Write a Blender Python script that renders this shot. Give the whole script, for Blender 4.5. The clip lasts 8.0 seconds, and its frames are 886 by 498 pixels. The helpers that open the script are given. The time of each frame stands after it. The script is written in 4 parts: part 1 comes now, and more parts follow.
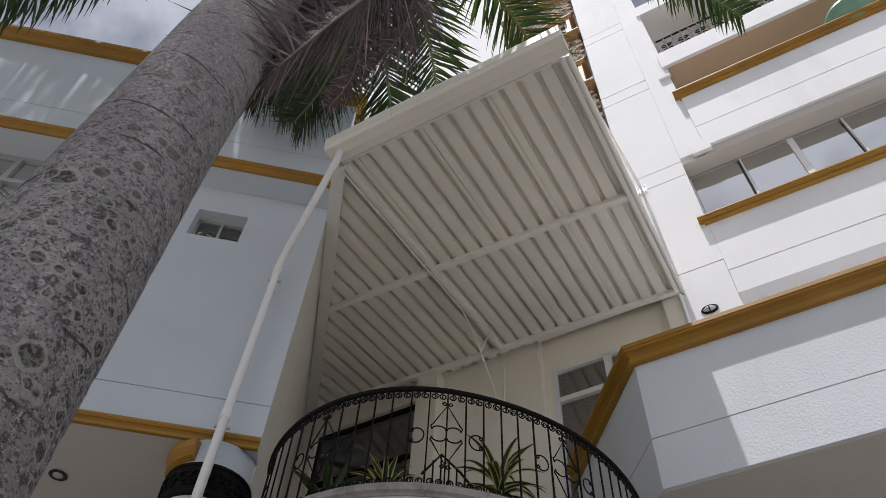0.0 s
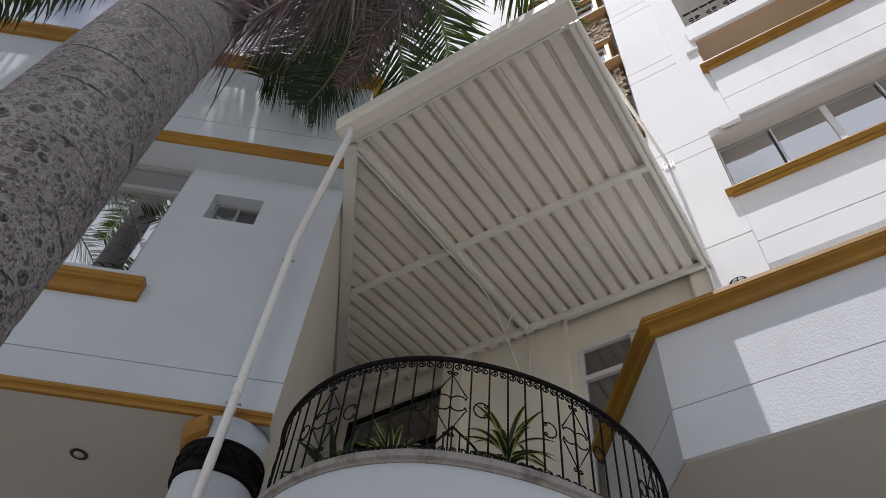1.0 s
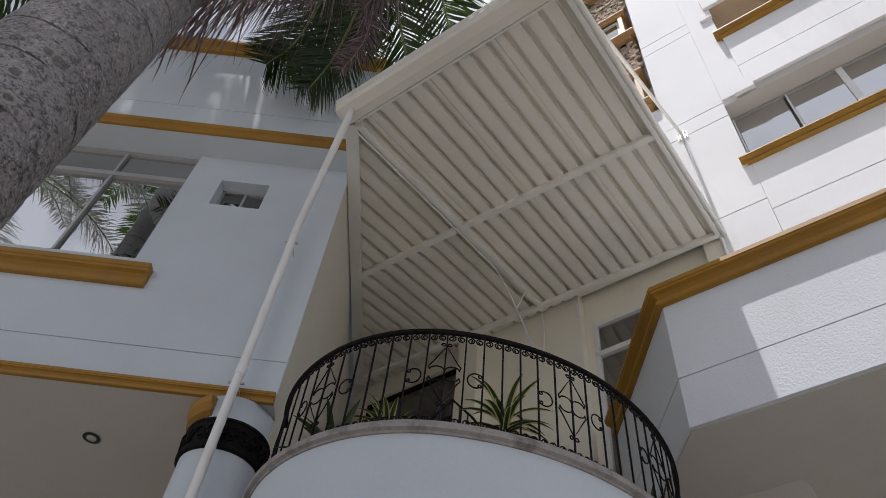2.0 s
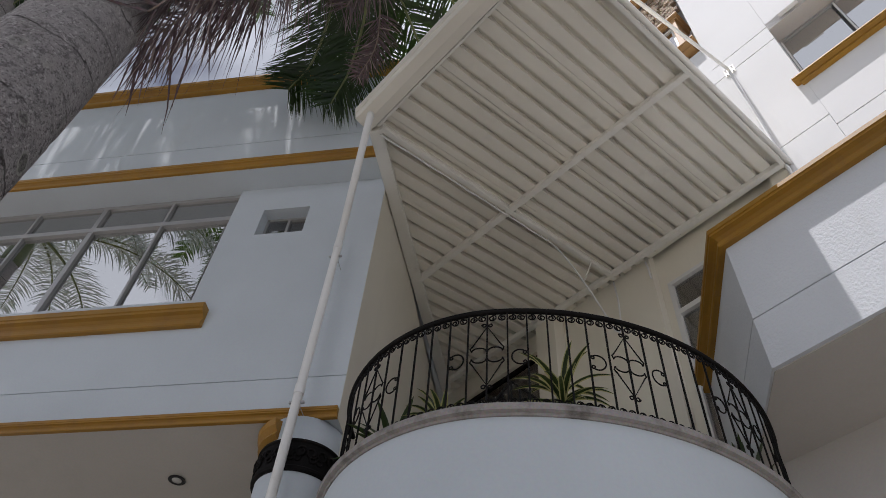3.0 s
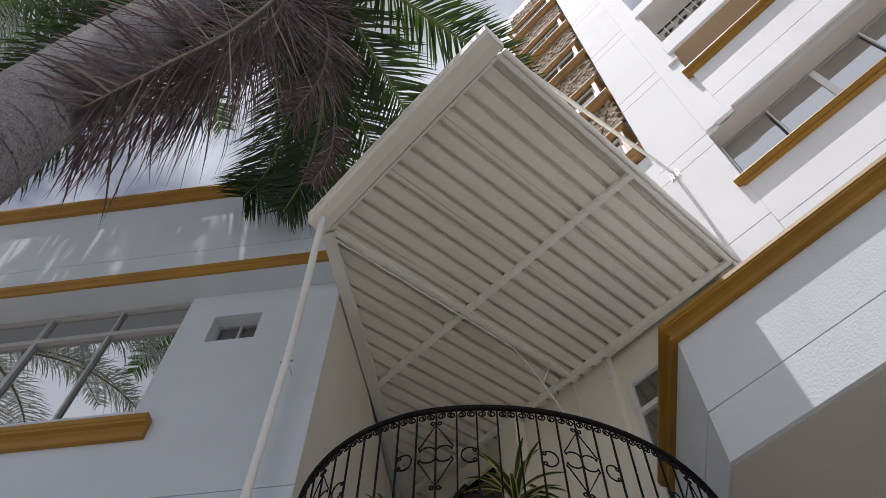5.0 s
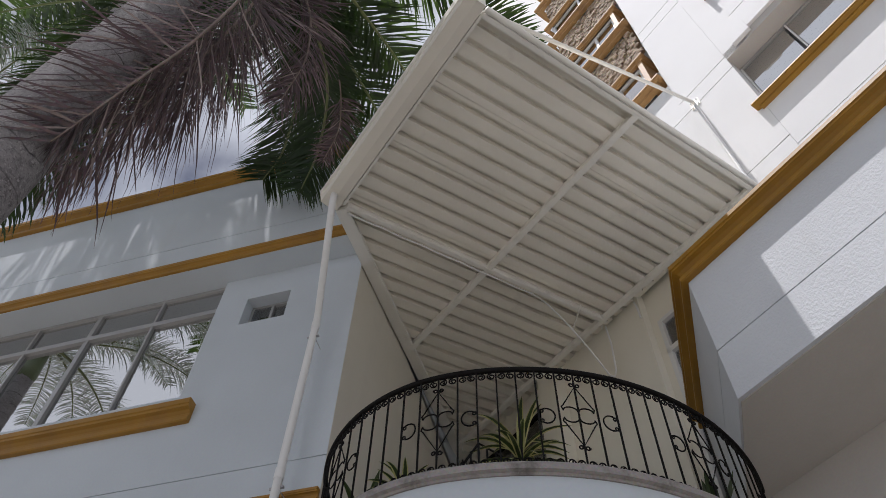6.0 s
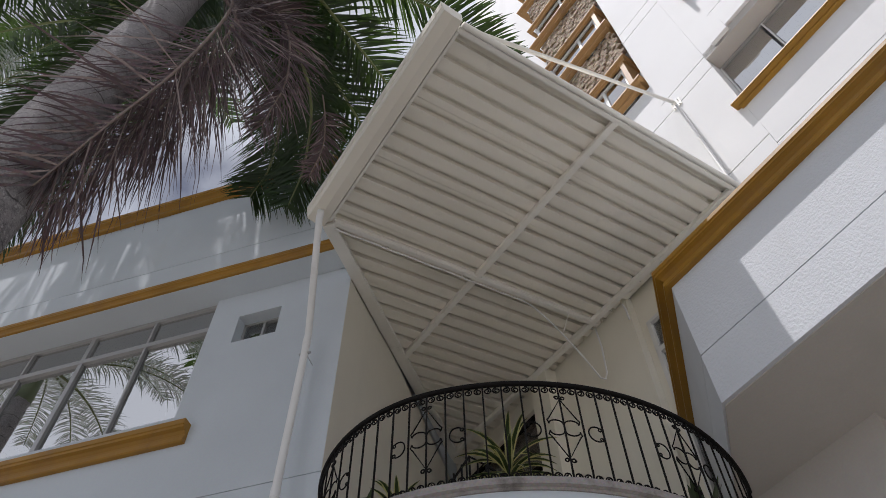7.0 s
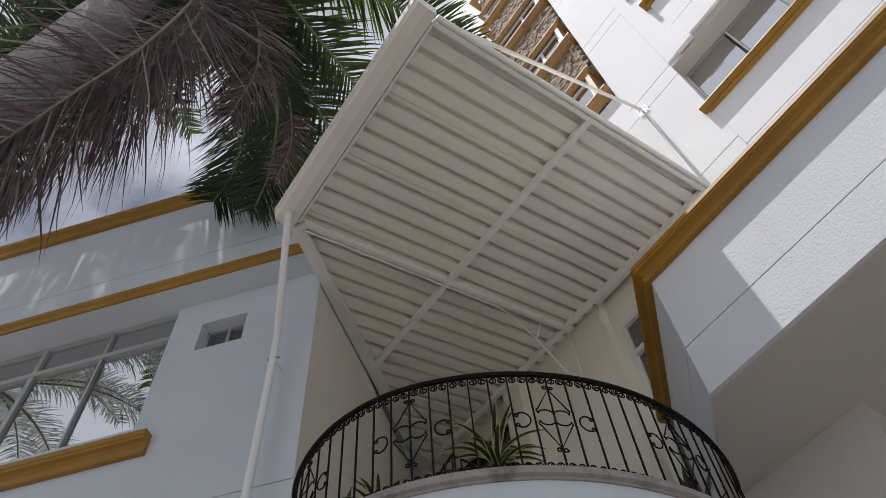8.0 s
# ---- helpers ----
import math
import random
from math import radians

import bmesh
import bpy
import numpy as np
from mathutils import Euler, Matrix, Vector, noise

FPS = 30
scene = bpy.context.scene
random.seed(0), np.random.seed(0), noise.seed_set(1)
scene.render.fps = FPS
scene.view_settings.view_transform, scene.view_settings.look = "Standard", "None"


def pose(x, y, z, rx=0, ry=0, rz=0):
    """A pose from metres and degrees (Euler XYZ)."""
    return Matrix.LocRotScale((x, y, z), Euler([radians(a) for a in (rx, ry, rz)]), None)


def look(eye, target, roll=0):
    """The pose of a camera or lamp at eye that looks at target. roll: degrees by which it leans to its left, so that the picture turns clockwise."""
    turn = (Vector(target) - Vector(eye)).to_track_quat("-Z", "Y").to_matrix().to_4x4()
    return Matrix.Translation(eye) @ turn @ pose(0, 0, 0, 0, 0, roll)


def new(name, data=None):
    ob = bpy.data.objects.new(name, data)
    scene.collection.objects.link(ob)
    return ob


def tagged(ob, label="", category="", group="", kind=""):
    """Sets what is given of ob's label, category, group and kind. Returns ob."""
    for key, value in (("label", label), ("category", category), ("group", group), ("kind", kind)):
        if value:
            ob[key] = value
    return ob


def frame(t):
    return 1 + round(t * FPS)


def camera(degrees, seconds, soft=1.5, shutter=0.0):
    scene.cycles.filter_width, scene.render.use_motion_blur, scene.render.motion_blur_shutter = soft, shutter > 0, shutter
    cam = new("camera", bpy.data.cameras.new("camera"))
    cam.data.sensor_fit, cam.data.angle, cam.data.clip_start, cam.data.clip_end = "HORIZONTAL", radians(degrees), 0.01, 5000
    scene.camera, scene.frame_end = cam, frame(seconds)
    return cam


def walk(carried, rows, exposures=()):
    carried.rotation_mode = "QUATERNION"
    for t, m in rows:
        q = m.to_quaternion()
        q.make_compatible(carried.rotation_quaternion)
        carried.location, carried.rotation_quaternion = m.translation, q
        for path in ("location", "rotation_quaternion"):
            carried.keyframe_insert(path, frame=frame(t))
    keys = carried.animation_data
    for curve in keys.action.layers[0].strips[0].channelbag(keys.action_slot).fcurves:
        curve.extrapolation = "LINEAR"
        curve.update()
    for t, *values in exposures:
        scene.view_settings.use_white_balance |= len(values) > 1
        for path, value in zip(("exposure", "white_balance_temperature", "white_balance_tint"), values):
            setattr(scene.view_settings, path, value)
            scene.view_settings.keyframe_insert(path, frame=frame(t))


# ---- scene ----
cam = camera(60.9, 8.0, soft=0.6)
EXPOSURE = -0.17
KELVIN, TINT = 6150, 14
PATH = [
    (0, (-1.022, -0.915, 1.638), (-0.861, 0.251, 3.256), 3.9),
    (0.5, (-0.88, -0.86, 1.596), (-0.735, 0.317, 3.206), 5.6),
    (1, (-0.713, -0.763, 1.603), (-0.66, 0.431, 3.207), 6.5),
    (1.2, (-0.612, -0.74, 1.599), (-0.612, 0.453, 3.205), 7.2),
    (2.3, (-0.361, -0.635, 1.574), (-0.394, 0.601, 3.146), 7.0),
    (2.5, (-0.275, -0.563, 1.618), (-0.298, 0.65, 3.208), 1.5),
    (3, (0.001, -0.459, 1.656), (-0.262, 0.754, 3.225), 5.1),
    (3.5, (-0.01, -0.344, 1.619), (-0.179, 0.757, 3.281), 7.4),
    (4, (-0.054, -0.336, 1.672), (-0.033, 0.712, 3.375), -0.1),
    (4.5, (-0.03, -0.309, 1.636), (-0.153, 0.705, 3.356), 6.0),
    (4.7, (0.024, -0.298, 1.641), (-0.084, 0.687, 3.379), 3.0),
    (5.8, (0.485, -0.48, 1.556), (0.217, 0.531, 3.261), -1.1),
    (6, (0.624, -0.457, 1.607), (0.301, 0.612, 3.267), 1.6),
    (6.5, (0.745, -0.593, 1.605), (0.398, 0.471, 3.262), -0.7),
    (7, (0.749, -0.588, 1.613), (0.438, 0.487, 3.27), -1.1),
    (7.5, (0.569, -0.399, 1.597), (0.449, 0.593, 3.33), -9.3),
    (8, (0.506, -0.318, 1.641), (0.319, 0.733, 3.332), -6.6),
]
walk(cam, [(t, look(eye, target, roll)) for t, eye, target, roll in PATH], [(0.0, EXPOSURE, KELVIN, TINT), (8.0, EXPOSURE, KELVIN, TINT)])

# ---- world, sun, exposure ----
SUN_WAY = Vector((0.752, 0.677, -4.0)).normalized()
world = bpy.data.worlds.new("world")
scene.world = world
world.use_nodes = True
wn = world.node_tree.nodes
sky = wn.new("ShaderNodeTexSky")
sky.sky_type = "NISHITA"
sky.sun_disc = False
sky.sun_elevation = math.asin(-SUN_WAY.z)
sky.sun_rotation = math.atan2(-SUN_WAY.x, -SUN_WAY.y)
sky.air_density, sky.dust_density = 1.0, 3.0
cloud = wn.new("ShaderNodeTexNoise")
cloud.inputs["Scale"].default_value, cloud.inputs["Detail"].default_value = 4.0, 6.0
cloud_ramp = wn.new("ShaderNodeValToRGB")
cloud_ramp.color_ramp.elements[0].position, cloud_ramp.color_ramp.elements[1].position = 0.33, 0.58
cloud_mix = wn.new("ShaderNodeMixRGB")
cloud_mix.inputs[2].default_value = (17.0, 17.5, 18.3, 1)
wl = world.node_tree.links
coord = wn.new("ShaderNodeTexCoord")
drift = wn.new("ShaderNodeMapping")
drift.inputs["Location"].default_value = (0.9, 4.2, 2.3)
wl.new(coord.outputs["Generated"], drift.inputs["Vector"])
wl.new(drift.outputs[0], cloud.inputs["Vector"])
wl.new(cloud.outputs["Fac"], cloud_ramp.inputs[0])
wl.new(cloud_ramp.outputs[0], cloud_mix.inputs[0])
wl.new(sky.outputs[0], cloud_mix.inputs[1])
wl.new(cloud_mix.outputs[0], wn["Background"].inputs[0])
wn["Background"].inputs[1].default_value = 0.050
sun_data = bpy.data.lights.new("sun", "SUN")
sun_data.energy, sun_data.angle, sun_data.color = 5.0, radians(0.5), (1.0, 0.95, 0.89)
sun = new("sun", sun_data)
sun.matrix_world = look((0, 0, 30), Vector((0, 0, 30)) + SUN_WAY)

# ---- helpers ----
C39, S39 = math.cos(radians(39.5)), math.sin(radians(39.5))
RIGHT = Matrix.Translation((-1.561, 3.096, 0)) @ Matrix.Rotation(radians(-39.5), 4, "Z")
IDENT = Matrix.Identity(4)


def W(a, b, z=0.0):
    """World place of a point in the turned axes of the tower and the canopy."""
    return RIGHT @ Vector((a, b, z))


def mesh_of(name, bm, mat, smooth=False):
    bmesh.ops.recalc_face_normals(bm, faces=bm.faces)
    me = bpy.data.meshes.new(name)
    bm.to_mesh(me)
    bm.free()
    if mat:
        me.materials.append(mat)
    if smooth:
        for p in me.polygons:
            p.use_smooth = True
    return me


def part(name, bm, mat, parent=None, label="", smooth=False, at=None):
    ob = new(name, mesh_of(name, bm, mat, smooth))
    if parent:
        ob.parent = parent
    if at is not None:
        ob.matrix_basis = at
    if label:
        tagged(ob, label=label)
    return ob


def share(name, me, parent, at):
    ob = new(name, me)
    ob.parent = parent
    ob.matrix_basis = at
    return ob


def thing(name, label, category, at=IDENT, group="", kind=""):
    ob = new(name)
    ob.matrix_basis = at
    ob.empty_display_size = 0.1
    return tagged(ob, label, category, group, kind)


def box(bm, x0, x1, y0, y1, z0, z1, bevel=0.0):
    vs = [bm.verts.new((x, y, z)) for x in (x0, x1) for y in (y0, y1) for z in (z0, z1)]
    fs = [bm.faces.new([vs[i] for i in f]) for f in ((0, 1, 3, 2), (4, 6, 7, 5), (0, 4, 5, 1), (2, 3, 7, 6), (0, 2, 6, 4), (1, 5, 7, 3))]
    if bevel:
        es = {e for f in fs for e in f.edges}
        bmesh.ops.bevel(bm, geom=list(es), offset=bevel, segments=2, affect="EDGES", profile=0.6)


def B(*args, **kw):
    bm = bmesh.new()
    box(bm, *args, **kw)
    return bm


def prism(bm, poly, z0, z1):
    lo = [bm.verts.new((x, y, z0)) for x, y in poly]
    hi = [bm.verts.new((x, y, z1)) for x, y in poly]
    n = len(poly)
    bm.faces.new(lo[::-1])
    bm.faces.new(hi)
    for i in range(n):
        bm.faces.new((lo[i], lo[(i + 1) % n], hi[(i + 1) % n], hi[i]))


def sweep(bm, path, profile):
    """A profile of (out, z) along a plan path, mitred; out points to the right of the way."""
    pts = [Vector(p) for p in path]
    rings = []
    for i, p in enumerate(pts):
        d0 = (p - pts[i - 1]).normalized() if i else (pts[1] - p).normalized()
        d1 = (pts[i + 1] - p).normalized() if i + 1 < len(pts) else d0
        n0, n1 = Vector((d0.y, -d0.x)), Vector((d1.y, -d1.x))
        m = (n0 + n1).normalized()
        m = m / max(0.3, m.dot(n0))
        rings.append([bm.verts.new((p.x + m.x * o, p.y + m.y * o, z)) for o, z in profile])
    n = len(profile)
    for r0, r1 in zip(rings, rings[1:]):
        for j in range(n):
            bm.faces.new((r0[j], r0[(j + 1) % n], r1[(j + 1) % n], r1[j]))
    bm.faces.new(rings[0][::-1])
    bm.faces.new(rings[-1])


def tube(bm, pts, radius, sides=6, closed=False):
    pts = [Vector(p) for p in pts]
    rad = radius if isinstance(radius, (list, tuple)) else [radius] * len(pts)
    rings, up = [], None
    n = len(pts)
    for i, p in enumerate(pts):
        if closed:
            d = (pts[(i + 1) % n] - pts[i - 1]).normalized()
        else:
            d = (pts[min(i + 1, n - 1)] - pts[max(i - 1, 0)]).normalized()
        if up is None:
            up = d.orthogonal().normalized()
        up = (up - d * up.dot(d)).normalized()
        side = d.cross(up)
        rings.append([bm.verts.new(p + (up * math.cos(2 * math.pi * k / sides) + side * math.sin(2 * math.pi * k / sides)) * rad[i]) for k in range(sides)])
    pairs = list(zip(rings, rings[1:])) + ([(rings[-1], rings[0])] if closed else [])
    for r0, r1 in pairs:
        for k in range(sides):
            bm.faces.new((r0[k], r0[(k + 1) % sides], r1[(k + 1) % sides], r1[k]))
    if not closed:
        bm.faces.new(rings[0][::-1])
        bm.faces.new(rings[-1])


def lathe(bm, prof, sides=32, cx=0.0, cy=0.0):
    rings = [[bm.verts.new((cx + r * math.cos(2 * math.pi * k / sides), cy + r * math.sin(2 * math.pi * k / sides), z)) for k in range(sides)] for r, z in prof]
    for r0, r1 in zip(rings, rings[1:]):
        for k in range(sides):
            bm.faces.new((r0[k], r0[(k + 1) % sides], r1[(k + 1) % sides], r1[k]))
    bm.faces.new(rings[0][::-1])
    bm.faces.new(rings[-1])


# ---- materials ----
def material(name, color, rough=0.6, metal=0.0, var=0.12, scale=1.5, grain=60.0, bump=0.15, bump_dist=0.004, stain=None, stain_scale=0.6, stain_at=(0.55, 0.75), spec=0.5, island=0.0, streak=0.0):
    m = bpy.data.materials.new(name)
    m.use_nodes = True
    nt = m.node_tree
    nn, ll = nt.nodes, nt.links
    bsdf = nn["Principled BSDF"]
    bsdf.inputs["Roughness"].default_value = rough
    bsdf.inputs["Metallic"].default_value = metal
    bsdf.inputs["Specular IOR Level"].default_value = spec
    tc = nn.new("ShaderNodeTexCoord")
    geo = nn.new("ShaderNodeNewGeometry")
    big = nn.new("ShaderNodeTexNoise")
    big.inputs["Scale"].default_value, big.inputs["Detail"].default_value = scale, 5.0
    fine = nn.new("ShaderNodeTexNoise")
    fine.inputs["Scale"].default_value, fine.inputs["Detail"].default_value = grain, 4.0
    ll.new(geo.outputs["Position"], big.inputs["Vector"])
    ll.new(geo.outputs["Position"], fine.inputs["Vector"])
    ramp = nn.new("ShaderNodeValToRGB")
    ramp.color_ramp.elements[0].position, ramp.color_ramp.elements[1].position = 0.3, 0.7
    ramp.color_ramp.elements[0].color = (*[c * (1 - var) for c in color], 1)
    ramp.color_ramp.elements[1].color = (*[min(1, c * (1 + var * 0.5)) for c in color], 1)
    ll.new(big.outputs["Fac"], ramp.inputs[0])
    out = ramp.outputs[0]
    mul = nn.new("ShaderNodeMixRGB")
    mul.blend_type = "OVERLAY"
    mul.inputs[0].default_value = min(1, var * 1.2)
    ll.new(out, mul.inputs[1])
    ll.new(fine.outputs["Color"], mul.inputs[2])
    out = mul.outputs[0]
    if stain:
        st = nn.new("ShaderNodeTexNoise")
        st.inputs["Scale"].default_value, st.inputs["Detail"].default_value = stain_scale, 8.0
        st.inputs["Roughness"].default_value = 0.65
        mp = nn.new("ShaderNodeMapping")
        mp.inputs["Scale"].default_value = (1, 1, 0.25) if streak else (1, 1, 1)
        ll.new(geo.outputs["Position"], mp.inputs["Vector"])
        ll.new(mp.outputs[0], st.inputs["Vector"])
        sr = nn.new("ShaderNodeValToRGB")
        sr.color_ramp.elements[0].position, sr.color_ramp.elements[1].position = stain_at
        ll.new(st.outputs["Fac"], sr.inputs[0])
        sm = nn.new("ShaderNodeMixRGB")
        ll.new(sr.outputs[0], sm.inputs[0])
        ll.new(out, sm.inputs[1])
        sm.inputs[2].default_value = (*stain, 1)
        out = sm.outputs[0]
    if island:
        oi = nn.new("ShaderNodeObjectInfo")
        add = nn.new("ShaderNodeMath")
        ll.new(oi.outputs["Random"], add.inputs[0])
        ll.new(geo.outputs["Random Per Island"], add.inputs[1])
        hs = nn.new("ShaderNodeHueSaturation")
        mr = nn.new("ShaderNodeMapRange")
        mr.inputs[1].default_value, mr.inputs[2].default_value = 0, 2
        mr.inputs[3].default_value, mr.inputs[4].default_value = 1 - island, 1 + island
        ll.new(add.outputs[0], mr.inputs[0])
        ll.new(mr.outputs[0], hs.inputs["Value"])
        ll.new(out, hs.inputs["Color"])
        out = hs.outputs[0]
    ll.new(out, bsdf.inputs["Base Color"])
    if bump:
        bp = nn.new("ShaderNodeBump")
        bp.inputs["Strength"].default_value, bp.inputs["Distance"].default_value = bump, bump_dist
        ll.new(fine.outputs["Fac"], bp.inputs["Height"])
        ll.new(bp.outputs[0], bsdf.inputs["Normal"])
    return m


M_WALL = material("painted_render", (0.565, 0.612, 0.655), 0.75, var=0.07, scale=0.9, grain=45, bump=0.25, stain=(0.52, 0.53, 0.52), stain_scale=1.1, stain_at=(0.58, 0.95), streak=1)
# one cream render in two copies: each wall's brightness put into its colour
M_SIDE = material("cream_render_dim", (0.67, 0.635, 0.545), 0.75, var=0.05, scale=0.9, grain=40, bump=0.2, stain=(0.55, 0.53, 0.47), stain_scale=0.8, stain_at=(0.5, 0.9), streak=1)
M_CREAM = material("cream_render_bright", (0.82, 0.785, 0.68), 0.75, var=0.05, scale=0.9, grain=40, bump=0.2, stain=(0.66, 0.63, 0.55), stain_scale=0.9, stain_at=(0.55, 0.95), streak=1)
M_ROUGH = material("rough_render", (0.652, 0.678, 0.712), 0.8, var=0.06, scale=1.2, grain=42, bump=0.34, bump_dist=0.014, stain=(0.5, 0.5, 0.49), stain_scale=1.4, stain_at=(0.6, 0.95), streak=1)
M_TOWER = material("tower_render", (0.80, 0.80, 0.80), 0.8, var=0.05, scale=0.5, grain=30, bump=0.3, stain=(0.62, 0.62, 0.61), stain_scale=0.7, stain_at=(0.52, 0.9), streak=1)
# undersides and the wall below the terrace: shade put into a darker tone
M_SOFFIT = material("soffit_shade_tone", (0.55, 0.52, 0.485), 0.8, var=0.08, scale=0.7, grain=50, bump=0.2, stain=(0.40, 0.385, 0.355), stain_scale=0.7, stain_at=(0.5, 0.9))
M_BROWN = material("brown_soffit", (0.55, 0.41, 0.28), 0.8, var=0.08)
M_OCHRE = material("ochre_paint", (0.335, 0.168, 0.011), 0.5, var=0.16, scale=2.0, grain=80, bump=0.2, stain=(0.22, 0.11, 0.03), stain_scale=2.6, stain_at=(0.52, 0.85), streak=1)
M_TAN = material("tan_paint", (0.42, 0.24, 0.09), 0.6, var=0.1, scale=1.0, stain=(0.22, 0.13, 0.07), stain_scale=1.5)
M_SHEET = material("white_sheet", (0.82, 0.78, 0.69), 0.42, var=0.05, scale=1.2, grain=20, bump=0.05, stain=(0.56, 0.53, 0.47), stain_scale=2.4, stain_at=(0.6, 0.95))
M_STEEL = material("white_steel", (0.82, 0.80, 0.74), 0.4, var=0.05, scale=2, grain=40, bump=0.05, stain=(0.5, 0.47, 0.4), stain_scale=3.0, stain_at=(0.6, 0.9))
M_PVC = material("white_pvc", (0.80, 0.80, 0.79), 0.35, var=0.04, bump=0.0, stain=(0.6, 0.58, 0.53), stain_scale=3, stain_at=(0.55, 0.9))
M_IRON = material("black_iron", (0.007, 0.006, 0.006), 0.7, spec=0.15, metal=0.0, var=0.2, scale=6, grain=150, bump=0.2, stain=(0.05, 0.025, 0.015), stain_scale=12, stain_at=(0.62, 0.8))
M_ALU = material("aluminium", (0.42, 0.42, 0.42), 0.35, metal=0.35, var=0.06, bump=0.0)
M_WHITEFRAME = material("white_frame", (0.74, 0.74, 0.72), 0.4, var=0.05, bump=0.0)
M_KERB = material("worn_concrete", (0.36, 0.335, 0.32), 0.85, var=0.25, scale=5, grain=60, bump=0.5, stain=(0.13, 0.12, 0.11), stain_scale=5, stain_at=(0.47, 0.68))
# near-black and dark grey: darkness of unlit places put into the colour
M_DARK = material("near_black", (0.03, 0.03, 0.032), 0.9, var=0.2, bump=0.0)
M_ROOM = material("unlit_grey", (0.28, 0.28, 0.28), 0.9, var=0.1, bump=0.0)
M_BLIND = material("blind_cloth", (0.42, 0.42, 0.41), 0.9, var=0.08, scale=3, bump=0.0)
M_CURTAIN = material("curtain_cloth", (0.40, 0.41, 0.41), 0.9, var=0.08, scale=3, bump=0.0)
M_STONE = material("stone_cladding", (0.44, 0.34, 0.24), 0.9, var=0.45, scale=9, grain=30, bump=1.0, bump_dist=0.04, stain=(0.22, 0.15, 0.09), stain_scale=7, stain_at=(0.48, 0.6), island=0.25)
M_TERRA = material("terracotta", (0.30, 0.10, 0.05), 0.8, var=0.2, scale=6)
M_BLUE = material("blue_glaze", (0.03, 0.04, 0.22), 0.25, var=0.15, scale=6)
M_GREEN = material("green_glaze", (0.16, 0.30, 0.20), 0.3, var=0.12, scale=4)
M_GROUND = material("paving", (0.28, 0.265, 0.24), 0.85, var=0.2, scale=0.8, grain=20)
M_LEAF = material("palm_leaf", (0.013, 0.030, 0.010), 0.34, spec=0.45, var=0.3, scale=3, grain=30, bump=0.1, island=0.35)
# pale copy of the palm leaf: sunlight on the fronds put into the colour
M_LEAF_LIT = material("sunlit_leaf", (0.40, 0.44, 0.38), 0.4, var=0.3, scale=3, grain=30, bump=0.1, island=0.35)
M_RACHIS = material("palm_rachis", (0.13, 0.15, 0.05), 0.5, var=0.2, scale=5, bump=0.1)
M_DEAD = material("dry_leaf", (0.142, 0.099, 0.105), 0.75, var=0.4, scale=3, grain=40, bump=0.2, island=0.45)
M_DRY = material("dry_rachis", (0.20, 0.15, 0.125), 0.75, var=0.3, scale=5, bump=0.3)
M_SHAFT = material("crownshaft", (0.17, 0.20, 0.11), 0.45, var=0.2, scale=3, bump=0.1)
M_DRAC = material("variegated_leaf", (0.020, 0.040, 0.013), 0.4, var=0.3, scale=4, bump=0.05, island=0.2)
M_STRIPE = material("leaf_margin", (0.72, 0.68, 0.36), 0.4, var=0.2, scale=5, bump=0.05)
M_LAMP = material("lamp_glass", (0.5, 0.5, 0.48), 0.2, var=0.05, bump=0.0)


def leafy(m, amount, color):
    """Lets some light pass through a thin leaf."""
    nt = m.node_tree
    out, bsdf = nt.nodes["Material Output"], nt.nodes["Principled BSDF"]
    tr = nt.nodes.new("ShaderNodeBsdfTranslucent")
    tr.inputs[0].default_value = (*color, 1)
    mix = nt.nodes.new("ShaderNodeMixShader")
    mix.inputs[0].default_value = amount
    nt.links.new(bsdf.outputs[0], mix.inputs[1])
    nt.links.new(tr.outputs[0], mix.inputs[2])
    nt.links.new(mix.outputs[0], out.inputs[0])


leafy(M_LEAF, 0.20, (0.12, 0.21, 0.03))
leafy(M_DRAC, 0.12, (0.2, 0.3, 0.06))
leafy(M_STRIPE, 0.3, (0.5, 0.5, 0.15))
leafy(M_DEAD, 0.12, (0.17, 0.09, 0.07))


def strands(m, share_of, color):
    """Bleaches some of the leaflets to straw."""
    nt = m.node_tree
    nn, ll = nt.nodes, nt.links
    base = nn["Principled BSDF"].inputs["Base Color"]
    was = base.links[0].from_socket
    geo = nn.new("ShaderNodeNewGeometry")
    over = nn.new("ShaderNodeMath")
    over.operation, over.inputs[1].default_value = "GREATER_THAN", 1 - share_of
    mx = nn.new("ShaderNodeMixRGB")
    ll.new(geo.outputs["Random Per Island"], over.inputs[0])
    ll.new(over.outputs[0], mx.inputs[0])
    ll.new(was, mx.inputs[1])
    mx.inputs[2].default_value = (*color, 1)
    ll.new(mx.outputs[0], base)


strands(M_DEAD, 0.13, (0.30, 0.24, 0.22))


def glass_material(name, ior, tint):
    m = bpy.data.materials.new(name)
    m.use_nodes = True
    nt = m.node_tree
    nt.nodes.remove(nt.nodes["Principled BSDF"])
    tr, gl, fr, mix = (nt.nodes.new("ShaderNode" + k) for k in ("BsdfTransparent", "BsdfGlossy", "Fresnel", "MixShader"))
    tr.inputs[0].default_value = (*tint, 1)
    gl.inputs["Roughness"].default_value = 0.015
    fr.inputs[0].default_value = ior
    nt.links.new(fr.outputs[0], mix.inputs[0])
    nt.links.new(tr.outputs[0], mix.inputs[1])
    nt.links.new(gl.outputs[0], mix.inputs[2])
    nt.links.new(mix.outputs[0], nt.nodes["Material Output"].inputs[0])
    return m


